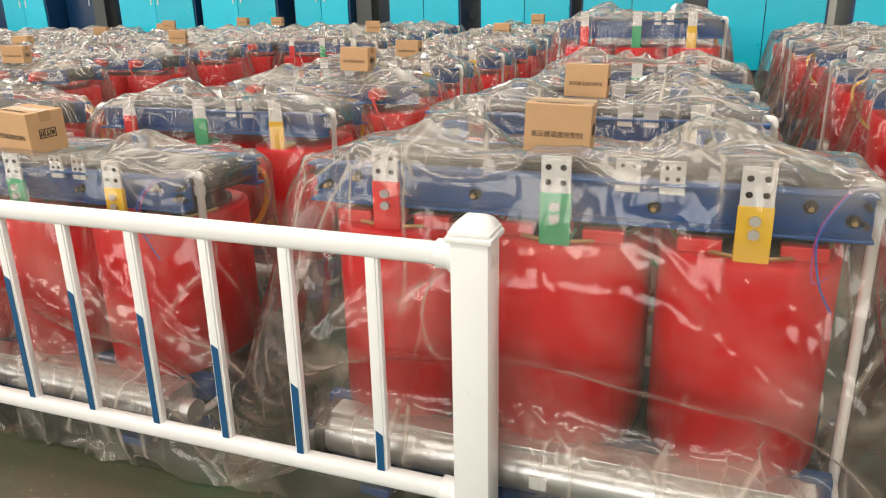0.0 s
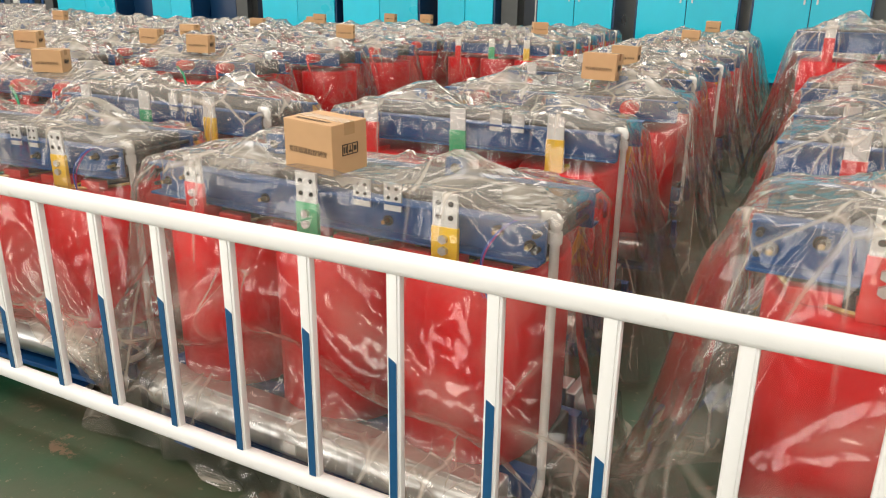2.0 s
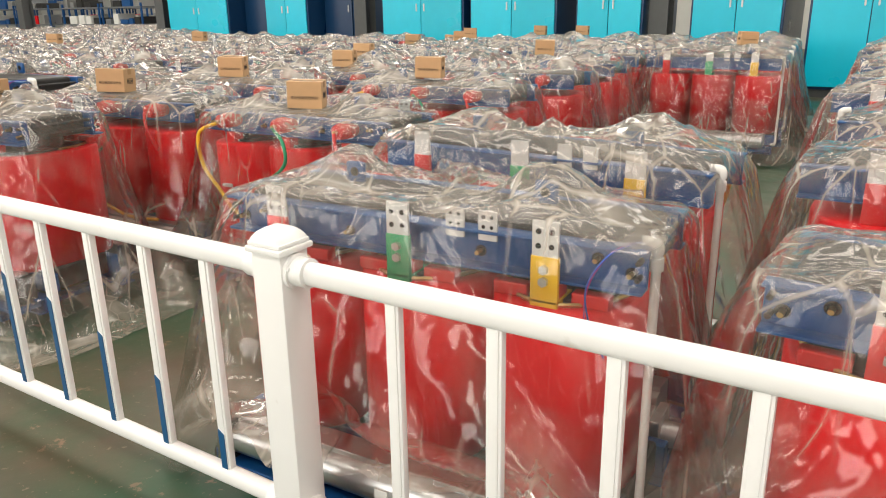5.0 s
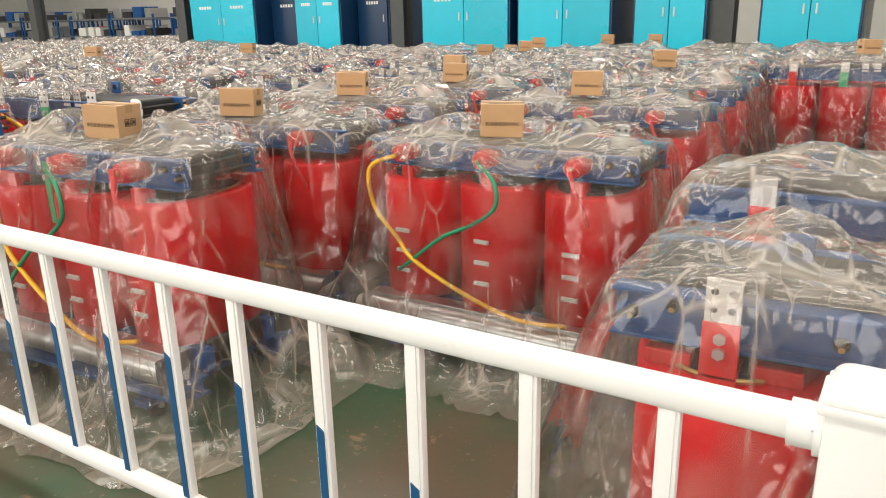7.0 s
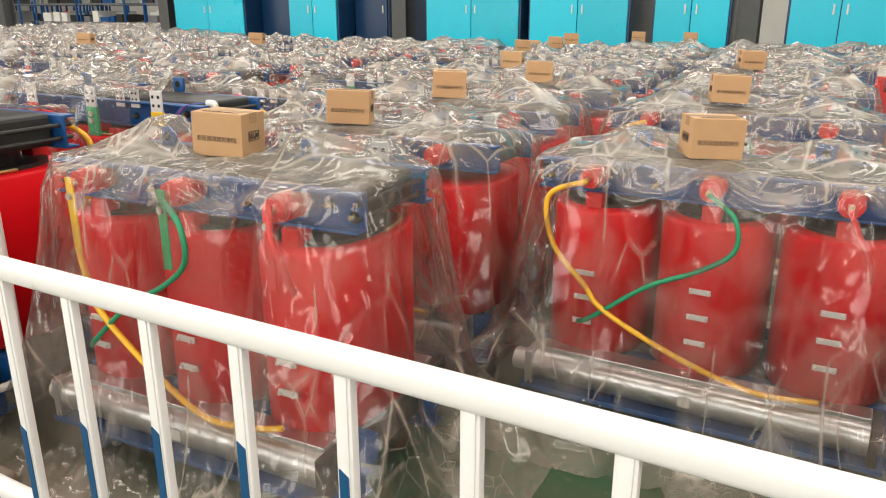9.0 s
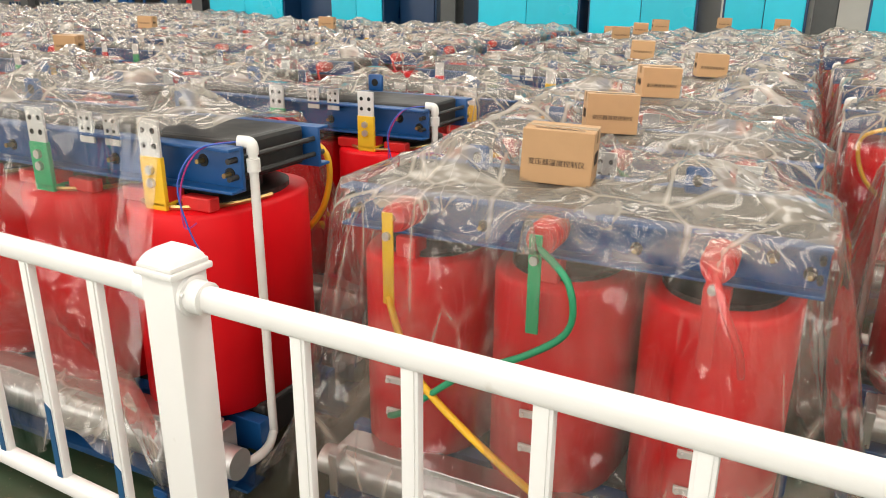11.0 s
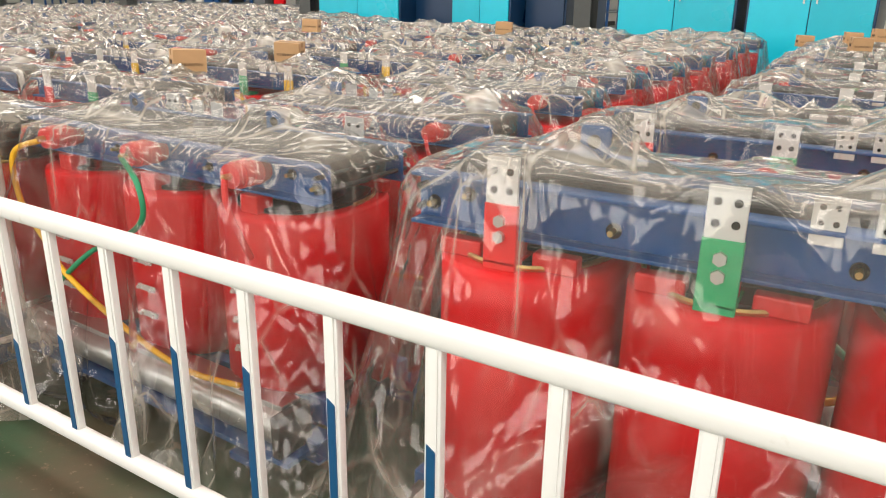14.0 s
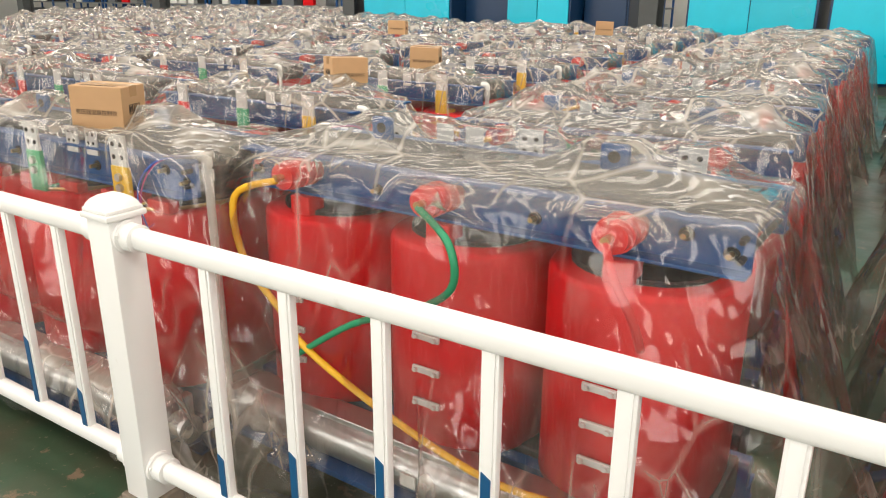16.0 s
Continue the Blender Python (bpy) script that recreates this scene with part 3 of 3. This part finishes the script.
def settle(p, lv, front, press, steps):
    """Let a loose bag (rings x points round x 3) sink onto a transformer: a net of stretch, shear and bending links."""
    nr, n = p.shape[:2]
    at = np.arange(nr * n).reshape(nr, n)
    p = p.reshape(-1, 3).copy()
    links = []

    def link(a, b, stiff):
        a, b = a.ravel(), b.ravel()
        links.append((a, b, np.linalg.norm(p[a] - p[b], axis=-1), stiff))

    nxt = np.roll(at, -1, 1)
    for par in (0, 1):
        link(at[:, par::2], nxt[:, par::2], 1.0)
        link(at[par:nr - 1:2], at[par + 1::2], 1.0)
        link(at[par:nr - 1:2], nxt[par + 1::2], 0.5)
        link(nxt[par:nr - 1:2], at[par + 1::2], 0.5)
    grid = p.reshape(nr, n, 3)
    span_round, span_down = np.linalg.norm(np.roll(grid, -5, 1) - grid, axis=-1), np.linalg.norm(grid[4:] - grid[:-4], axis=-1)
    solid, raised = obstacles(lv)
    vel, dt = np.zeros_like(p), 0.004
    lo, hi = np.array([-1.05, -0.60 if front is None else -front, 0.006]), np.array([1.05, 0.60, 2.0])
    for step in range(steps):
        vel[:, 2] -= 9.8 * dt
        vel *= 0.975
        old = p.copy()
        p += vel * dt
        for a, b, ln, stiff in links:
            d = p[b] - p[a]
            c = d * (0.5 * stiff * (1 - ln / (np.sqrt(np.einsum("ij,ij->i", d, d)) + 1e-9)))[:, None]
            p[a] += c
            p[b] -= c
        # stiffness against folding
        grid = p.reshape(nr, n, 3)
        d = np.roll(grid, -5, 1) - grid
        c = d * (0.07 * np.minimum(0, 1 - span_round / (np.linalg.norm(d, axis=-1) + 1e-9)))[..., None]
        d = grid[4:] - grid[:-4]
        e = d * (0.07 * np.minimum(0, 1 - span_down / (np.linalg.norm(d, axis=-1) + 1e-9)))[..., None]
        grid += c - np.roll(c, 5, 1)
        grid[:-4] += e
        grid[4:] -= e
        if press:
            on = (p[:, 0] - press[0]) ** 2 + (p[:, 1] - press[1]) ** 2 < 0.0081
            p[on, 2] = np.minimum(p[on, 2], press[2])
        x, y, z = p.T
        for boxes, up_only in ((solid, False), (raised, True)):
            for bx in boxes:
                k = np.nonzero((x > bx[0]) & (x < bx[1]) & (y > bx[2]) & (y < bx[3]) & (z > bx[4]) & (z < bx[5]))[0]
                if not len(k):
                    continue
                q, was = p[k], old[k]
                depth = np.stack([q[:, 0] - bx[0], bx[1] - q[:, 0], q[:, 1] - bx[2], bx[3] - q[:, 1], bx[5] - q[:, 2]], 1)
                near = np.full(len(k), 4) if up_only else depth.argmin(1)
                q += (was - q) * 0.7  # friction
                for side, (axis, val) in enumerate(((0, bx[0]), (0, bx[1]), (1, bx[2]), (1, bx[3]), (2, bx[5]))):
                    q[near == side, axis] = val
                p[k] = q
        np.clip(p, lo, hi, out=p)
        vel = (p - old) / dt
        vel *= np.minimum(1, 2.0 / (np.sqrt((vel * vel).sum(-1, keepdims=True)) + 1e-9))
    return p.reshape(nr, n, 3)


def finer(p):
    """Twice the points each way, on a smooth curve through the old ones."""
    pad = np.concatenate([2 * p[:1] - p[1:2], p, 2 * p[-1:] - p[-2:-1]])
    out = np.empty((2 * len(p) - 1,) + p.shape[1:])
    out[0::2], out[1::2] = p, (9 * (pad[1:-2] + pad[2:-1]) - pad[:-3] - pad[3:]) / 16
    p = np.empty((out.shape[0], 2 * out.shape[1], 3))
    p[:, 0::2] = out
    p[:, 1::2] = (9 * (out + np.roll(out, -1, 1)) - np.roll(out, 1, 1) - np.roll(out, -2, 1)) / 16
    return p


def cover_mesh(seed, lv=True, hem=0.16, cut=None, lump=0.0, loose=1.0, front=None, press=None, material=None, near=True, flare=0.15):
    rnd = random.Random(seed)
    n, rings_top, rings_side = (144, 16, 30) if near else (88, 10, 16)
    o = Vector((rnd.uniform(-50, 50), rnd.uniform(-50, 50), rnd.uniform(-50, 50)))
    lumps = [(rnd.uniform(-0.5, 0.5), rnd.uniform(-0.2, 0.25), rnd.uniform(0.13, 0.24), rnd.uniform(0.06, 0.13) * lump) for _ in range(4)]
    skew, dx, dy = rnd.uniform(-1, 1), rnd.uniform(-0.03, 0.03) * loose, rnd.uniform(-0.03, 0.03) * loose
    hx, hy = 0.665 + 0.01 * loose, 0.305 + 0.012 * loose

    def nz(x, y, z):
        return noise.noise(Vector((x, y, z)) + o)

    def heap(x, y):
        return sum(lh * math.exp(-((x - lx) ** 2 + (y - ly) ** 2) / (lr * lr)) * (0.8 + 0.8 * (1 - 2.4 * abs(nz(x * 8, y * 8, 3)))) for lx, ly, lr, lh in lumps)

    # even steps along a rounded outline
    out = np.array(oval(1.0, 1.0, 4.5, 720)) * (hx, hy)
    length = np.concatenate([[0], np.cumsum(np.linalg.norm(np.roll(out, -1, 0) - out, axis=1))])
    want = length[-1] * np.arange(n) / n
    out = np.concatenate([out, out[:1]])
    rim = np.stack([np.interp(want, length, out[:, 0]), np.interp(want, length, out[:, 1])], 1)
    p = np.zeros((rings_top + rings_side, n, 3))
    for k in range(rings_top):
        q = 0.04 + 0.96 * k / (rings_top - 1)
        for i, (x, y) in enumerate(rim):
            p[k, i] = x * q + dx, y * q + dy, 1.065 + 0.012 * loose * nz(x * q * 3.5, y * q * 3.5, 7) + heap(x * q, y * q) - 0.05 * q ** 6
    for k in range(rings_side):
        q = (k + 1) / rings_side
        for i, (x, y) in enumerate(rim):
            a = 2 * math.pi * i / n
            nx, ny = (x / hx) ** 3, (y / hy) ** 3
            w = math.hypot(nx, ny) or 1
            cu, sv = 2.2 * math.cos(a), 2.2 * math.sin(a)
            low = max(0.02, hem + 0.13 * nz(cu * 0.7, sv * 0.7, 9.1) + 0.03 * nz(cu * 3, sv * 3, 4.2))
            fold = 1 - 2.6 * abs(nz(cu * 1.7 + skew * q, sv * 1.7 - skew * q, q * 0.6 + 5))
            off = flare * q + loose * (0.03 * q + 0.05 * q * nz(cu * 0.8, sv * 0.8, 2.0) + 0.05 * q ** 0.8 * fold)
            z0 = p[rings_top - 1, i, 2]
            p[rings_top - 1 + k + 1, i] = x + dx + nx / w * off, y + dy + ny / w * off, z0 + (low - z0) * q
    p = settle(p, lv, front, press, 150 if near else 90)
    if lump:
        for k in range(rings_top):
            for i in range(n):
                x, y, z = p[k, i]
                if press is None or math.hypot(x - press[0], y - press[1]) > 0.13:
                    p[k, i, 2] += 0.4 * heap(x, y) * (1 - (k / rings_top) ** 4)
    if near:
        p = finer(p)
    nr, n = p.shape[:2]
    i, k = np.meshgrid(np.arange(n), np.arange(nr - 1))
    j = (i + 1) % n
    faces = np.stack([k * n + i, (k + 1) * n + i, (k + 1) * n + j, k * n + j], -1).reshape(-1, 4).tolist()
    me = bpy.data.meshes.new("plastic_cover")
    me.from_pydata(p.reshape(-1, 3).tolist(), [], faces + [tuple(range(n))])
    me.polygons.foreach_set("use_smooth", [True] * len(me.polygons))
    # More haze where the film lies flat: skylight sheen put into the colour.
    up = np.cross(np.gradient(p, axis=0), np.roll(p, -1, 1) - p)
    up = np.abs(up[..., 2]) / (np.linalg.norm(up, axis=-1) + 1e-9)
    top_sheen = me.attributes.new("top_sheen", "FLOAT", "POINT")
    top_sheen.data.foreach_set("value", np.clip((up - 0.35) / 0.45, 0, 1).ravel().astype(np.float32))
    if cut is not None:
        bm = B()
        bm.from_mesh(me)
        bmesh.ops.bisect_plane(bm, geom=bm.verts[:] + bm.edges[:] + bm.faces[:], plane_co=(cut, -0.2, 0.8), plane_no=(1, -0.10, 0.10), clear_outer=True)
        bm.to_mesh(me)
        bm.free()
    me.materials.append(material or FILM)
    return me


COVER_LABEL = "crumpled clear polythene sheet draped over a transformer"


def cover(me, x, y, rz, label=COVER_LABEL, sx=1.0, sz=1.0):
    ob = new("plastic_cover", me)
    ob.matrix_basis = pose(x, y, 0, 0, 0, rz) @ Matrix.Diagonal((sx, 1, sz, 1))
    return tagged(ob, label, "plastic sheet", "covers over the transformers")


# ---- cartons ----
def top_of(ob, x, y, r=0.085):
    """Height of the cover under a thing of that radius at (x, y)."""
    m = ob.matrix_basis
    zs = [(m @ v.co).z for v in ob.data.vertices if v.co.z > 0.8 and math.hypot((m @ v.co).x - x, (m @ v.co).y - y) < r]
    return sorted(zs)[int(len(zs) * 0.9)] if zs else 0.95


def carton(w=0.165, d=0.125, h=0.125):
    e = empty("carton", 0, 0, 0)
    body = part("box_body", box(B(), -w / 2, -d / 2, 0, w / 2, d / 2, h, 0.002), CARD, e)
    part("tape", box(B(), -w / 2 - 0.0006, -0.018, h - 0.03, w / 2 + 0.0006, 0.018, h + 0.0008), TAPE, e, "brown sealing tape")
    for txt, size, m in (("变压器温度控制仪", 0.0165, pose(0, -d / 2 - 0.0012, h * 0.40, 90, 0, 0)), ("变压器温度控制仪", 0.0165, pose(0, d / 2 + 0.0012, h * 0.40, 90, 0, 180)), ("变压器温度控制仪", 0.0145, pose(0, -0.042, h + 0.0015, 0, 0, 0))):
        cu = bpy.data.curves.new("printed_name", "FONT")
        cu.body, cu.size, cu.align_x, cu.align_y = txt, size, "CENTER", "CENTER"
        cu.extrude = 0.0002
        cu.materials.append(INK)
        t = new("printed_name", cu)
        t.parent, t.matrix_basis = e, m
    for sx in (-1, 1):
        bm = B()
        x = sx * (w / 2 + 0.0008)
        y0, z0, k = -0.028, h * 0.36, 0.0008
        for a, b, c, dd in ((0, 0, 0.056, 0.002), (0, 0.026, 0.056, 0.028), (0, 0, 0.002, 0.028), (0.054, 0, 0.056, 0.028), (0.018, 0, 0.0195, 0.028), (0.036, 0, 0.0375, 0.028), (0.005, 0.006, 0.008, 0.022), (0.012, 0.006, 0.015, 0.022), (0.023, 0.006, 0.033, 0.011), (0.027, 0.011, 0.029, 0.023), (0.041, 0.008, 0.050, 0.020)):
            box(bm, x - k, y0 + a, z0 + b, x + k, y0 + c, z0 + dd)
        part("handling_marks", bm, INK, e)
    return e


# ---- the layout of the hall ----
lv_unit = tagged(transformer("transformer"), LV_LABEL, "transformer", "transformers in rows")
hv_unit = tagged(transformer("transformer"), HV_LABEL, "transformer", "transformers in rows")
strip_unit = tagged(transformer("transformer", strips=True), HV_LABEL + " and strips", "transformer", "transformers in rows")
far_lv_unit = tagged(transformer("transformer", full=False), LV_LABEL, "transformer", "transformers in rows")
far_hv_unit = tagged(transformer("transformer", full=False), HV_LABEL, "transformer", "transformers in rows")
box_one = tagged(carton(), "small brown cardboard carton lying on a plastic-covered transformer", "carton", "cartons on the transformers")
used = {}


def place(ob, m):
    """The first placing moves the thing itself, the later ones copy it."""
    if ob in used:
        sc = ob.scale
        return copy_thing(ob, m @ Matrix.Diagonal((1 / sc.x, 1 / sc.y, 1 / sc.z, 1)))
    used[ob] = True
    ob.matrix_basis = m
    return ob


def carton_at(x, y, z, rz):
    place(box_one, pose(x, y, z, random.Random(int(x * 977 + y * 31)).uniform(-3, 3), 2, rz))


# near units: centre x, centre y, turn, width and height against the usual, kind, cover settings
NEAR = [
    (-0.317, 1.790, 0, 1.06, 0.985, "lv", dict(seed=1, hem=0.04, loose=1.3, lump=0.25, flare=0.18, press=(-0.05, 0.04, 0.975), material=FILM_MILKY)),
    (-1.980, 1.800, -2, 0.99, 0.905, "lv", dict(seed=2, hem=0.05, press=(-0.02, -0.08, 0.975), lump=0.08, loose=0.9, material=FILM_MILKY)),
    (-3.40, 1.850, 3, 0.92, 0.905, "lv", dict(seed=3, hem=0.30, lump=0.6, loose=1.1, flare=0.20, material=FILM_MILKY)),
    (-4.845, 2.985, 0, 0.90, 0.92, "hv", dict(seed=4, hem=0.08, press=(-0.06, 0.02, 0.975), loose=1.3, flare=0.20, material=FILM_MILKY)),
    (-6.05, 2.09, 3, 0.86, 0.96, "strip", dict(seed=5, hem=0.05, press=(-0.08, 0.04, 0.975), lump=0.45, loose=1.3, flare=0.20, material=FILM_MILKY)),
    (-7.395, 1.873, 3, 1.01, 1.055, "lv", dict(seed=6, cut=0.50, hem=0.22, loose=0.8, flare=0.20)),
    (-7.46, 2.88, 2, 1.0, 1.01, "lv", dict(seed=7, cut=0.30, hem=0.26, loose=0.8)),
    (-9.06, 2.00, -1, 1.09, 0.975, "hv", dict(seed=8, hem=0.28, loose=1.4, flare=0.22)),
    (-10.34, 1.80, 1, 1.0, 0.965, "lv", dict(seed=9, hem=0.12, press=(0.10, -0.05, 0.975), loose=1.2, material=FILM_MILKY)),
    (1.20, 1.95, 0, 1.0, 1.0, "hv", dict(seed=10, hem=0.1, loose=1.4, flare=0.20, material=FILM_MILKY)),
]
sheets = []
for x, y, rz, sx, sz, kind, c in NEAR:
    flip = 0 if kind == "lv" else 180
    place({"lv": lv_unit, "hv": hv_unit, "strip": strip_unit}[kind], pose(x, y, 0, 0, 0, rz + flip) @ Matrix.Diagonal((sx, 1, sz, 1)))
    half_bare = c.get("cut") is not None
    sheets.append(cover(cover_mesh(lv=kind == "lv", front=max(0.372, y - 1.415) if y < 2.2 else None, **c), x, y, rz, "clear polythene sheet covering part of a transformer" if half_bare else COVER_LABEL, sx, sz))

# the rows behind: column x, first y, step, number, kinds
far_lv = [cover_mesh(seed=20 + i, lv=True, near=False, hem=0.2, lump=0.14 * i, loose=1.1, material=(FILM, FILM_MILKY)[i % 2]) for i in range(4)]
far_hv = [cover_mesh(seed=30 + i, lv=False, near=False, hem=0.2, lump=0.14 * i, loose=1.1, material=(FILM_MILKY, FILM)[i % 2]) for i in range(4)]
COLUMNS = [
    (1.35, 3.1, 1.08, 7, "hlhlhhl"),
    (-0.40, 2.70, 1.05, 8, "lllllhll"),
    (-2.08, 2.80, 1.02, 8, "lhllhllh"),
    (-3.42, 2.60, 0.97, 10, "l....lllll"),
    (-4.98, 4.28, 1.05, 7, "hhhhhlh"),
    (-6.22, 2.98, 0.97, 8, "hhhhhlhh"),
    (-7.45, 3.83, 0.98, 7, "lllllll"),
    (-9.11, 3.0, 0.99, 8, "hhhhhhhh"),
    (-10.6, 2.90, 1.02, 8, "lllhlllh"),
    (-12.05, 1.9, 1.02, 9, "hllhlhhll"),
    (-13.6, 3.0, 1.02, 8, "lhlhlhll"),
    (-15.2, 4.1, 1.02, 8, "llhhllhh"),
    (-16.8, 5.1, 1.02, 9, "hllhhllhl"),
    (-18.4, 6.2, 1.02, 10, "lhhllhlhlh"),
    (-20.0, 7.2, 1.05, 9, "llhhlhllh"),
    (-21.6, 8.0, 1.05, 9, "hllhlhhll"),
    (-22.5, 9.0, 1.05, 8, "lhlhlhlh"),
    (-24.1, 10.0, 1.05, 8, "llhlhhll"),
    (-25.7, 11.0, 1.05, 7, "hlhlhlh"),
]
rnd = random.Random(5)
for cx, y0, dy, cnt, kinds in COLUMNS:
    lean = {-3.42: -0.125, -4.98: -0.10, -6.22: -0.07}.get(cx, -0.055 if cx > -9.5 else -0.07)
    for i in range(cnt):
        x, y, rz = cx + lean * i + rnd.uniform(-0.05, 0.05), y0 + i * dy + rnd.uniform(-0.04, 0.04), rnd.uniform(-3, 3)
        if kinds[i] == ".":  # an empty place in the row
            continue
        lv = kinds[i] == "l"
        tall = 1.20 if (cx, i) == (-0.40, 3) else 0.985 if (cx, i) == (-0.40, 0) else 0.93
        place(far_lv_unit if lv else far_hv_unit, pose(x, y, 0, 0, 0, rz + (0 if lv else 180)) @ Matrix.Diagonal((0.95, 1, tall, 1)))
        me = rnd.choice(far_lv if lv else far_hv)
        sheets.append(cover(me, x, y, rz, sx=0.95 * rnd.choice((-1, 1)), sz=tall * rnd.uniform(0.99, 1.03)))

# cartons: x, y, z of the base, turn
for x, y, z, rz in ((-0.367, 1.83, 0.952, 4), (-0.50, 2.98, 0.94, 3), (-1.995, 1.67, 0.90, -8), (-1.92, 3.8, 0.92, 2), (-2.13, 5.03, 0.92, 5), (-4.91, 3.00, 0.94, 30),
                    (-5.08, 4.33, 0.92, 20), (-6.12, 2.13, 0.895, 12), (-6.24, 2.90, 0.89, 25), (-6.32, 3.84, 0.87, 28), (-6.31, 4.98, 0.88, 20), (-10.23, 1.76, 0.965, 24), (-10.40, 3.05, 0.935, 60),
                    (-10.67, 4.08, 0.92, 24), (-10.95, 7.5, 0.93, 22), (-7.0, 6.1, 0.9, 15), (-7.73, 7.98, 0.9, 20), (-7.65, 9.2, 0.9, 25), (-6.52, 10.3, 0.9, 10), (-3.98, 8.33, 0.9, 30), (-7.17, 10.34, 0.9, 12), (-8.45, 10.0, 0.9, 24), (-2.26, 7.88, 0.9, 5), (-2.43, 10.2, 0.9, 3), (-5.28, 6.45, 0.9, 25), (-7.92, 9.4, 0.9, 15), (-12.58, 6.4, 0.9, 22)):
    under = min(sheets, key=lambda o: math.hypot(o.matrix_basis.translation.x - x, (o.matrix_basis.translation.y - y) * 1.4))
    carton_at(x, y, top_of(under, x, y), rz)


# ---- cabinets along the far side ----
def cabinet(w, colour, doors, louvres):
    e = empty("substation_cabinet", 0, 0, 0)
    h, d = 2.5, 1.9
    # The body's navy puts the shade of the side faces into the colour.
    part("body", box(B(), 0, 0.02, 0.12, w, d, h, 0.01), NAVY, e, "side panels, their shade coloured navy")
    part("plinth", box(B(), 0.03, 0.05, 0, w - 0.03, d - 0.05, 0.12), STEEL, e)
    part("roof", box(B(), -0.06, -0.06, h, w + 0.06, d + 0.06, h + 0.10, 0.02), colour, e)
    dw = (w - 0.06) / doors
    for i in range(doors):
        x0 = 0.03 + i * dw
        door = part("door", box(B(), x0 + 0.006, -0.012, 0.16, x0 + dw - 0.006, 0.018, h - 0.05, 0.006), colour, e)
        hx = x0 + (dw - 0.10 if i % 2 == 0 else 0.07)
        part("handle", box(B(), hx, -0.035, 1.28, hx + 0.025, -0.013, 1.42, 0.005), TIN, door, "steel door handle")
        if louvres:
            for k in range(4):
                z = 1.75 + k * 0.065
                part("louvre", box(B(), x0 + dw * 0.22, -0.026, z, x0 + dw * 0.78, -0.013, z + 0.025, 0.004), colour, door)
        bm = B()
        for k in range(5):
            box(bm, x0 + dw * 0.3 + k * dw * 0.085, -0.0135, 1.62, x0 + dw * 0.3 + k * dw * 0.085 + dw * 0.06, -0.0125, 1.68)
        part("printed_bars", bm, PLATE, door)
    return tagged(e, "tall cyan and navy steel substation cabinet standing on the floor, side shade in the navy", "cabinet", "substation cabinets along the hall")


CAB_Y = 12.6
CABS = [(-18.0, -15.95), (-14.8, -13.58), (-11.65, -9.80), (-9.66, -7.95), (-7.60, -6.45), (-5.70, -4.35), (-4.02, -2.45), (-2.3, -0.7), (-0.4, 1.3), (1.6, 3.2), (3.5, 5.2)]
DARK_CABS = [(-15.95, -15.0), (-13.55, -12.75), (-4.45, -4.27)]
COLS = [(-12.30, 12.9), (-6.24, 12.9), (-18.5, 12.9), (-24.6, 12.9), (-0.55, 12.9), (-30.7, 12.9)]
for i, (x0, x1) in enumerate(CABS):
    cabinet(x1 - x0, CYAN, 2 if x1 - x0 > 1.1 else 1, i % 2).matrix_basis = pose(x0, CAB_Y, 0)

# Added navy cabinets: shaded cabinet sides and dark equipment in the gaps.
for x0, x1 in DARK_CABS[:2]:
    cabinet(x1 - x0, NAVY, 1, 1).matrix_basis = pose(x0, CAB_Y + 0.5, 0)


def column():
    e = empty("steel_column", 0, 0, 0)
    for y in (-0.15, 0.15):
        part("flange", box(B(), -0.15, y - 0.01, 0.02, 0.15, y + 0.01, HALL[4]), STEEL, e)
    part("web", box(B(), -0.008, -0.14, 0.02, 0.008, 0.14, HALL[4]), STEEL, e)
    part("base_plate", box(B(), -0.22, -0.22, 0, 0.22, 0.22, 0.02), STEEL, e)
    return tagged(e, "dark grey steel H-section column holding the roof", "column", "steel columns of the hall")


col = column()
for x, y in COLS:
    place(col, pose(x, y, 0))


# ---- machines and stock in the far bay ----
def rack(w, d, h, seed):
    r = random.Random(seed)
    e = empty("storage_rack", 0, 0, 0)
    for x in (0, w):
        for y in (0, d):
            part("upright", box(B(), x - 0.03, y - 0.03, 0, x + 0.03, y + 0.03, h), BLUE, e)
    for k in range(3):
        z = 0.25 + k * (h - 0.3) / 2.2
        part("shelf", box(B(), -0.03, -0.03, z, w + 0.03, d + 0.03, z + 0.05), MACHINE, e)
        x = 0.05
        while x < w - 0.4:
            bw = r.uniform(0.2, 0.5)
            part("stored_block", box(B(), x, 0.06, z + 0.05, x + bw, d - 0.06, z + 0.05 + r.uniform(0.12, 0.4), 0.01), r.choice((MACHINE, BLUE, RED, PLATE, CORE, GALV)), e)
            x += bw + r.uniform(0.03, 0.2)
    return tagged(e, "blue steel rack holding parts in the far bay", "rack", "racks in the far bay")


racks = [rack(2.4, 0.9, 1.7, s) for s in (1, 2, 3)]
k = 0
for y in (19.0, 21.5, 24.0):
    for x in [-42 + 3.0 * i for i in range(9)]:
        place(racks[k % 3], pose(x + (k % 2) * 0.4, y, 0))
        k += 1
